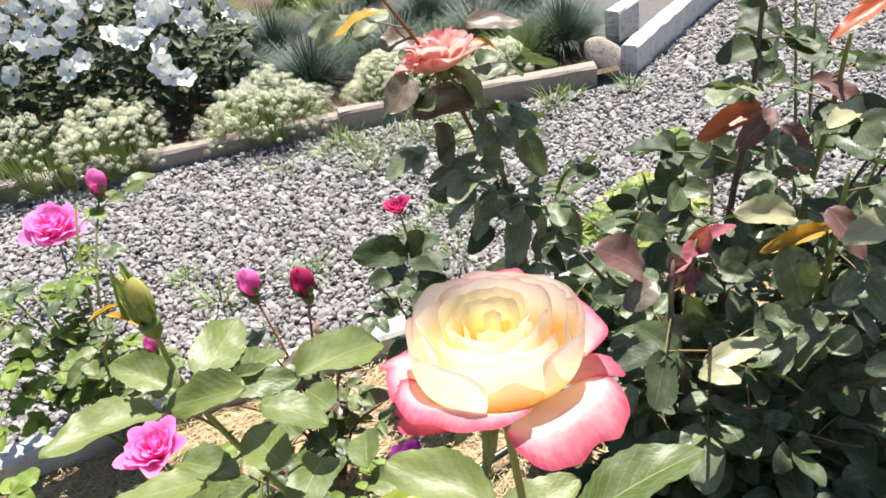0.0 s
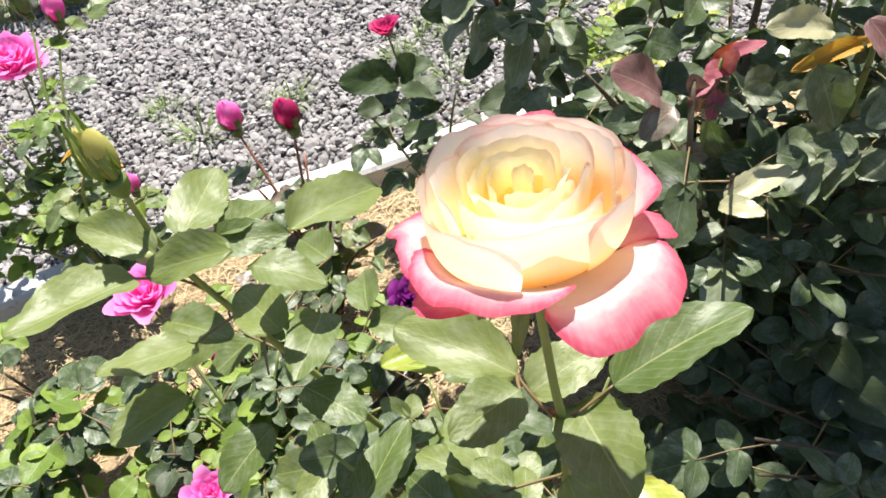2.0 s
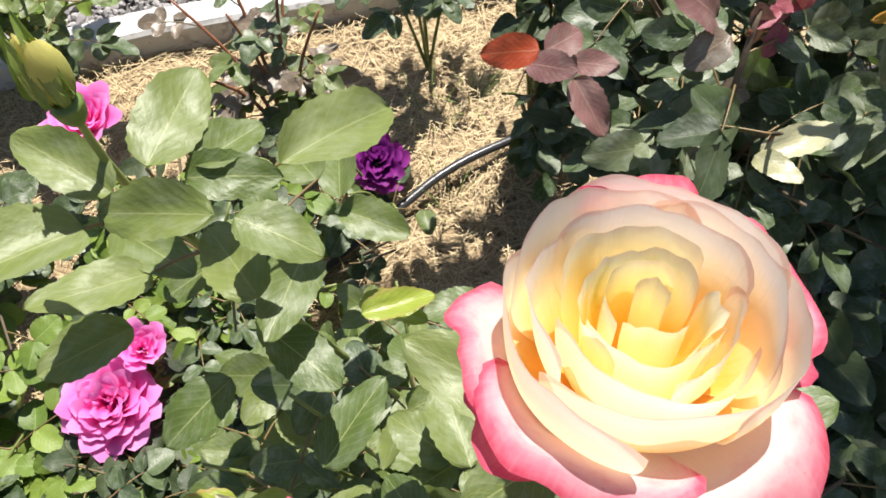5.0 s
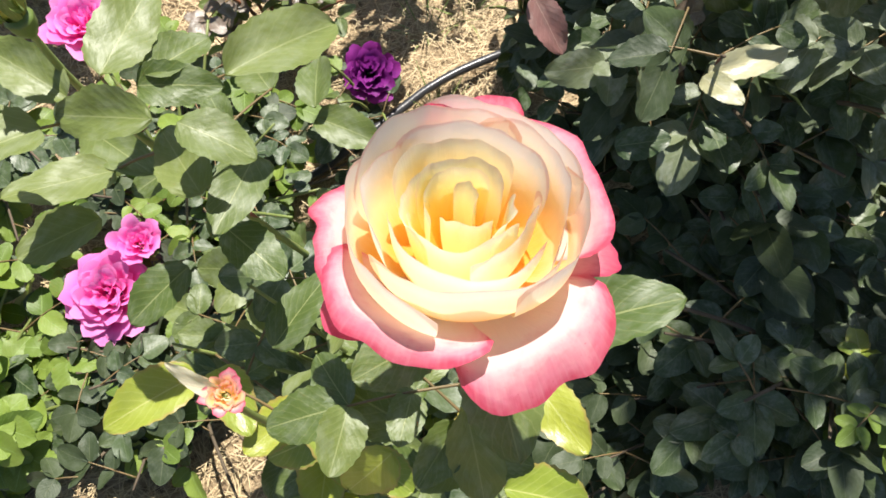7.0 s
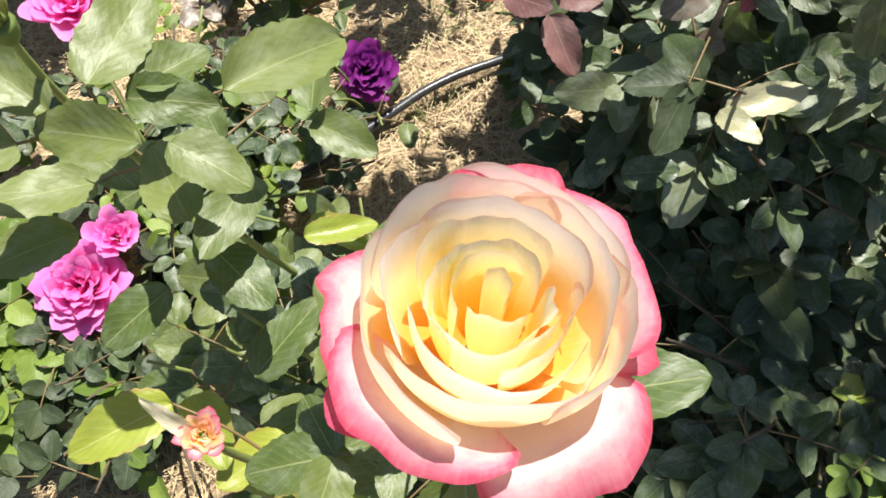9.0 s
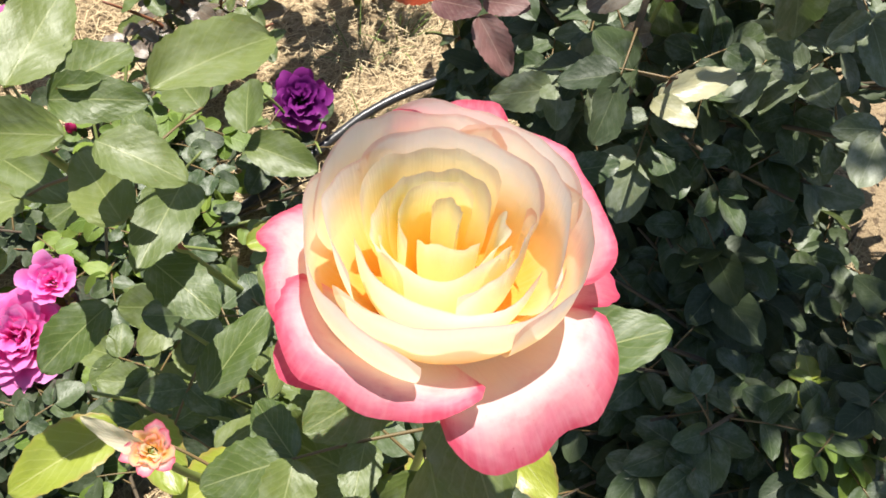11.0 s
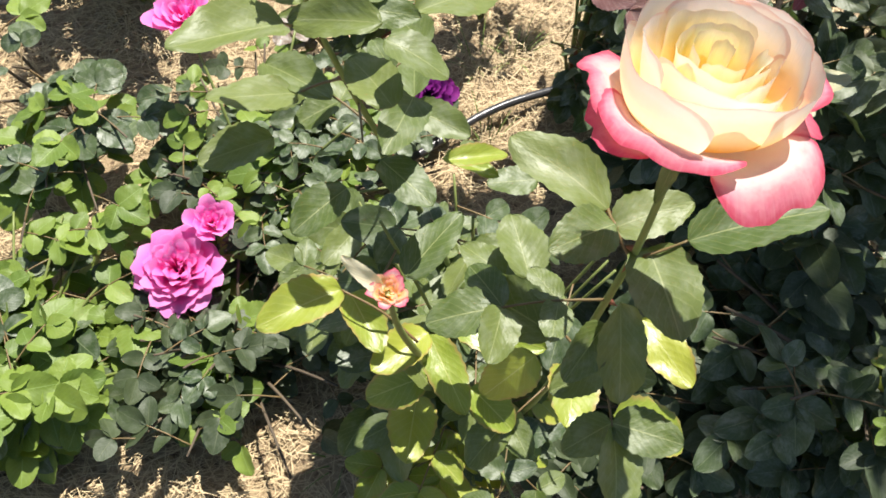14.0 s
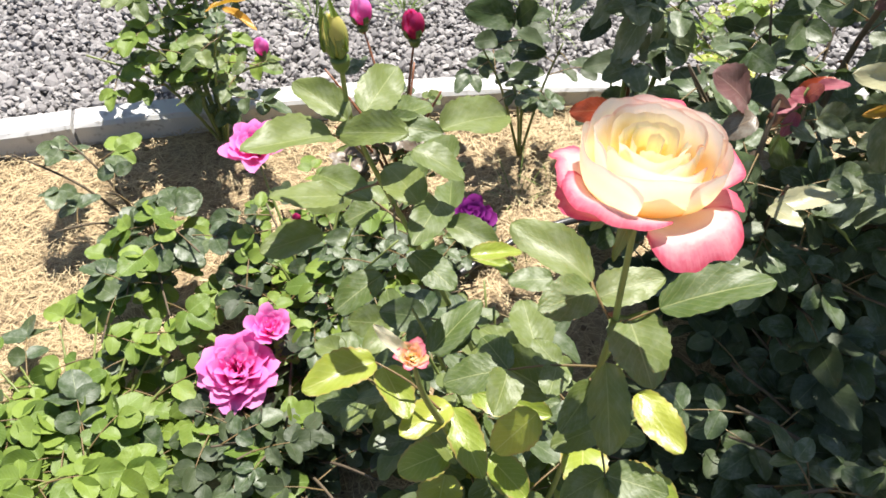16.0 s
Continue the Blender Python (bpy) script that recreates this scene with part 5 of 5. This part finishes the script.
# ---- the far bed ----
def petunias():
    root = thing("petunia_plant", (-1.02, 2.93, 0.02), "bushy petunia plant full of white trumpet flowers", "petunia")
    t = random.Random(31)
    v, f, uv = [], [], []
    rings, sides = 5, 30
    for j in range(rings):
        q = j / (rings - 1)
        for i in range(sides):
            a = 2 * math.pi * i / sides
            r = (0.004 + 0.030 * q ** 0.8) * (1 + 0.14 * q * math.cos(5 * a) + 0.03 * q * math.sin(11 * a))
            v.append((r * math.cos(a), r * math.sin(a), 0.013 * q ** 0.5 + 0.003 * q * math.sin(10 * a)))
            uv.append((i / sides, q))
        if j:
            b = (j - 1) * sides
            f += [(b + i, b + (i + 1) % sides, b + sides + (i + 1) % sides, b + sides + i) for i in range(sides)]
    flower = mesh_of("flower", v, f, WHITE, uv)
    vs, fs, us, n = [], [], [], 0
    for i in range(4200):
        x, y = t.uniform(-0.86, 0.54), t.uniform(-0.26, 0.55)
        h = 0.42 * max(0.05, 1 - (x / (0.60 if x > 0 else 0.95)) ** 2) * max(0.1, 1 - ((y - 0.12) / 0.55) ** 2)
        if ((x + 0.16) / 0.72) ** 2 + ((y - 0.14) / 0.42) ** 2 > 1 + 0.15 * math.sin(9 * x):
            continue
        b = Vector((x, y, t.uniform(0.15, 1.0) * h))
        d = Vector((t.uniform(-1, 1), t.uniform(-1, 0.6), t.uniform(-0.2, 0.7))).normalized()
        m = np.array(leaf_matrix(b, b + d * t.uniform(0.035, 0.065), 0.5, (t.uniform(-0.5, 0.5), -0.4, 1)))
        sv, sf, su = COARSE[i % 8]
        vs.append(sv @ m[:3, :3].T + m[:3, 3])
        fs += [tuple(k + n for k in q) for q in sf]
        us.append(su)
        n += len(sv)
    ob = part("foliage", mesh_of("foliage", np.concatenate(vs), fs, LEAF_DARK, np.concatenate(us)), LEAF_DARK, root)
    tagged(ob, kind="stuff")
    for i in range(100):
        x, y = t.uniform(-0.70, 0.50), t.uniform(-0.24, 0.50)
        h = 0.43 * max(0.12, 1 - (x / (0.60 if x > 0 else 0.95)) ** 2) * max(0.15, 1 - ((y - 0.12) / 0.55) ** 2)
        ob = new("flower", flower)
        ob.parent = root
        ob.matrix_local = pose(x, y, h, t.uniform(40, 82), t.uniform(-30, 30), t.uniform(-40, 40)) @ Matrix.Scale(t.uniform(0.85, 1.2), 4)
    return root


petunias()


def alyssum(place, rx, ry, height, seed, green):
    root = thing("alyssum_clump", place, "rounded clump of tiny white alyssum flowers over the kerb", "alyssum", "alyssum along the kerb")
    t = random.Random(seed)
    rows = []
    for _ in range(700):
        a, d = t.uniform(0, 6.28), t.random() ** 0.5
        x, y = math.cos(a) * d * rx, math.sin(a) * d * ry
        h = height * (1 - d * d) ** 0.5
        rows.append(((x * 0.7, y * 0.7, 0.0), (x * 0.5, y * 0.5, h + 0.02), t.uniform(0.55, 0.85) * (h + 0.03), t.uniform(0.003, 0.006), 0.1))
    tagged(part("foliage", ribbons(rows, SPRIG, "foliage"), SPRIG, root), kind="stuff")
    vs, fs = [], []
    for k in range(560):
        a, d = t.uniform(0, 6.28), t.random() ** 0.5
        if t.random() < green * (0.5 + 0.5 * d):
            continue
        c = Vector((math.cos(a) * d * rx, math.sin(a) * d * ry, height * (1 - d * d) ** 0.5 + 0.006))
        c *= 0.94 + 0.26 * noise.noise(c * 11 + Vector((seed, 0, 0))) + t.uniform(-0.08, 0.05)
        rad = t.uniform(0.008, 0.014)
        for i in range(26):
            z = 1 - 1.2 * (i + 0.5) / 26
            b = i * 2.4
            s = math.sqrt(max(0, 1 - z * z))
            nrm = Vector((math.cos(b) * s, math.sin(b) * s, z))
            o = c + nrm * rad
            u = nrm.orthogonal().normalized() * t.uniform(0.0018, 0.0026)
            w = nrm.cross(u)
            q = len(vs)
            vs += [o + u * 1.2, o + (u + w) * 0.35, o + w * 1.2, o + (w - u) * 0.35, o - u * 1.2, o - (u + w) * 0.35, o - w * 1.2, o + (u - w) * 0.35]
            fs.append(tuple(range(q, q + 8)))
    tagged(part("blossom", mesh_of("blossom", vs, fs, FLORET, smooth=False), FLORET, root), kind="stuff")


alyssum((-0.47, 2.62, 0.01), 0.24, 0.17, 0.18, 1, 0.1)
alyssum((-0.97, 2.58, 0.01), 0.20, 0.18, 0.19, 2, 0.2)
alyssum((-1.22, 2.56, 0.01), 0.26, 0.20, 0.20, 3, 0.8)
alyssum((-0.06, 2.69, 0.01), 0.16, 0.13, 0.15, 4, 0.1)
alyssum((0.30, 2.72, 0.01), 0.16, 0.12, 0.12, 5, 0.15)


def tuft(name, place, n, length, width, spread, material, label, category, group, seed):
    t = random.Random(seed)
    rows = []
    for _ in range(n):
        a, e = t.uniform(0, 6.28), t.random() ** 0.6
        lean = spread * e
        rows.append(((math.cos(a) * 0.03 * e, math.sin(a) * 0.03 * e, 0), (math.cos(a) * lean, math.sin(a) * lean, 1.0), length * t.uniform(0.55, 1.1), width * t.uniform(0.6, 1.2), t.uniform(0.05, 0.45)))
    root = thing(name, place, label, category, group)
    tagged(part("grass_clump", ribbons(rows, material, "grass_clump"), material, root), kind="stuff")


for i, (x, y, s) in enumerate(((-0.33, 2.90, 1.0), (-0.58, 2.98, 0.85), (-0.02, 2.98, 0.9), (0.58, 2.88, 1.0), (0.30, 3.02, 0.9), (-0.20, 3.25, 0.9), (0.50, 3.25, 0.9), (-0.48, 3.3, 0.9), (0.12, 3.3, 0.9), (-1.75, 2.85, 1.0), (-1.6, 3.3, 1.0))):
    tuft("fescue_tuft", (x, y, 0.015), 1800, 0.24 * s, 0.0030, 1.2, BLADE_BLUE, "dense blue-green fescue tuft in the far bed", "ornamental grass", "fescue tufts", 40 + i)
for i, (x, y) in enumerate(((-0.13, 3.05), (0.15, 2.92), (0.42, 2.80), (0.02, 2.78), (-0.55, 3.5), (-0.1, 3.7), (0.3, 3.5), (-0.3, 3.55), (0.1, 3.55), (-0.75, 3.7), (0.5, 3.6), (-0.45, 3.85), (0.25, 3.85))):
    tuft("grass_tuft", (x, y, 0.01), 420, 0.20, 0.0035, 0.9, BLADE_GREEN, "loose tuft of fresh green grass in the far bed", "grass", "grass in the far bed", 60 + i)
t0 = random.Random(77)
for i, (x, y) in enumerate(((-0.24, 2.47), (-0.17, 2.36), (-0.08, 2.32), (0.04, 2.36), (0.13, 2.40), (0.16, 2.46), (-0.28, 2.40), (-0.02, 2.20), (0.06, 1.98), (-0.06, 1.86), (0.12, 1.90), (-0.20, 2.44), (-0.12, 2.40), (-0.05, 2.46), (0.02, 2.42), (0.10, 2.47), (-0.15, 2.25), (0.0, 1.92), (0.45, 2.46), (0.52, 2.50), (-0.42, 2.33), (0.10, 2.30), (-0.55, 1.72), (-0.33, 1.78), (0.70, 2.47), (0.05, 1.75), (-0.65, 1.85))):
    tuft("grass_weed", (x, y, 0.0), t0.randrange(26, 60), t0.uniform(0.06, 0.12), 0.0026, 1.3, BLADE_GREEN, "sparse green grass weed growing in the gravel", "grass", "weeds in the gravel", 80 + i)
for i, (x, y) in enumerate(((0.0, 0.98), (0.05, 1.20), (-0.02, 1.16), (-0.95, 0.62), (-0.90, 0.50), (-0.20, 0.40))):
    tuft("grass_weed", (x, y, 0.01), 16, 0.09, 0.0024, 0.9, BLADE_GREEN, "thin green grass weed in the straw", "grass", "weeds in the straw", 120 + i)
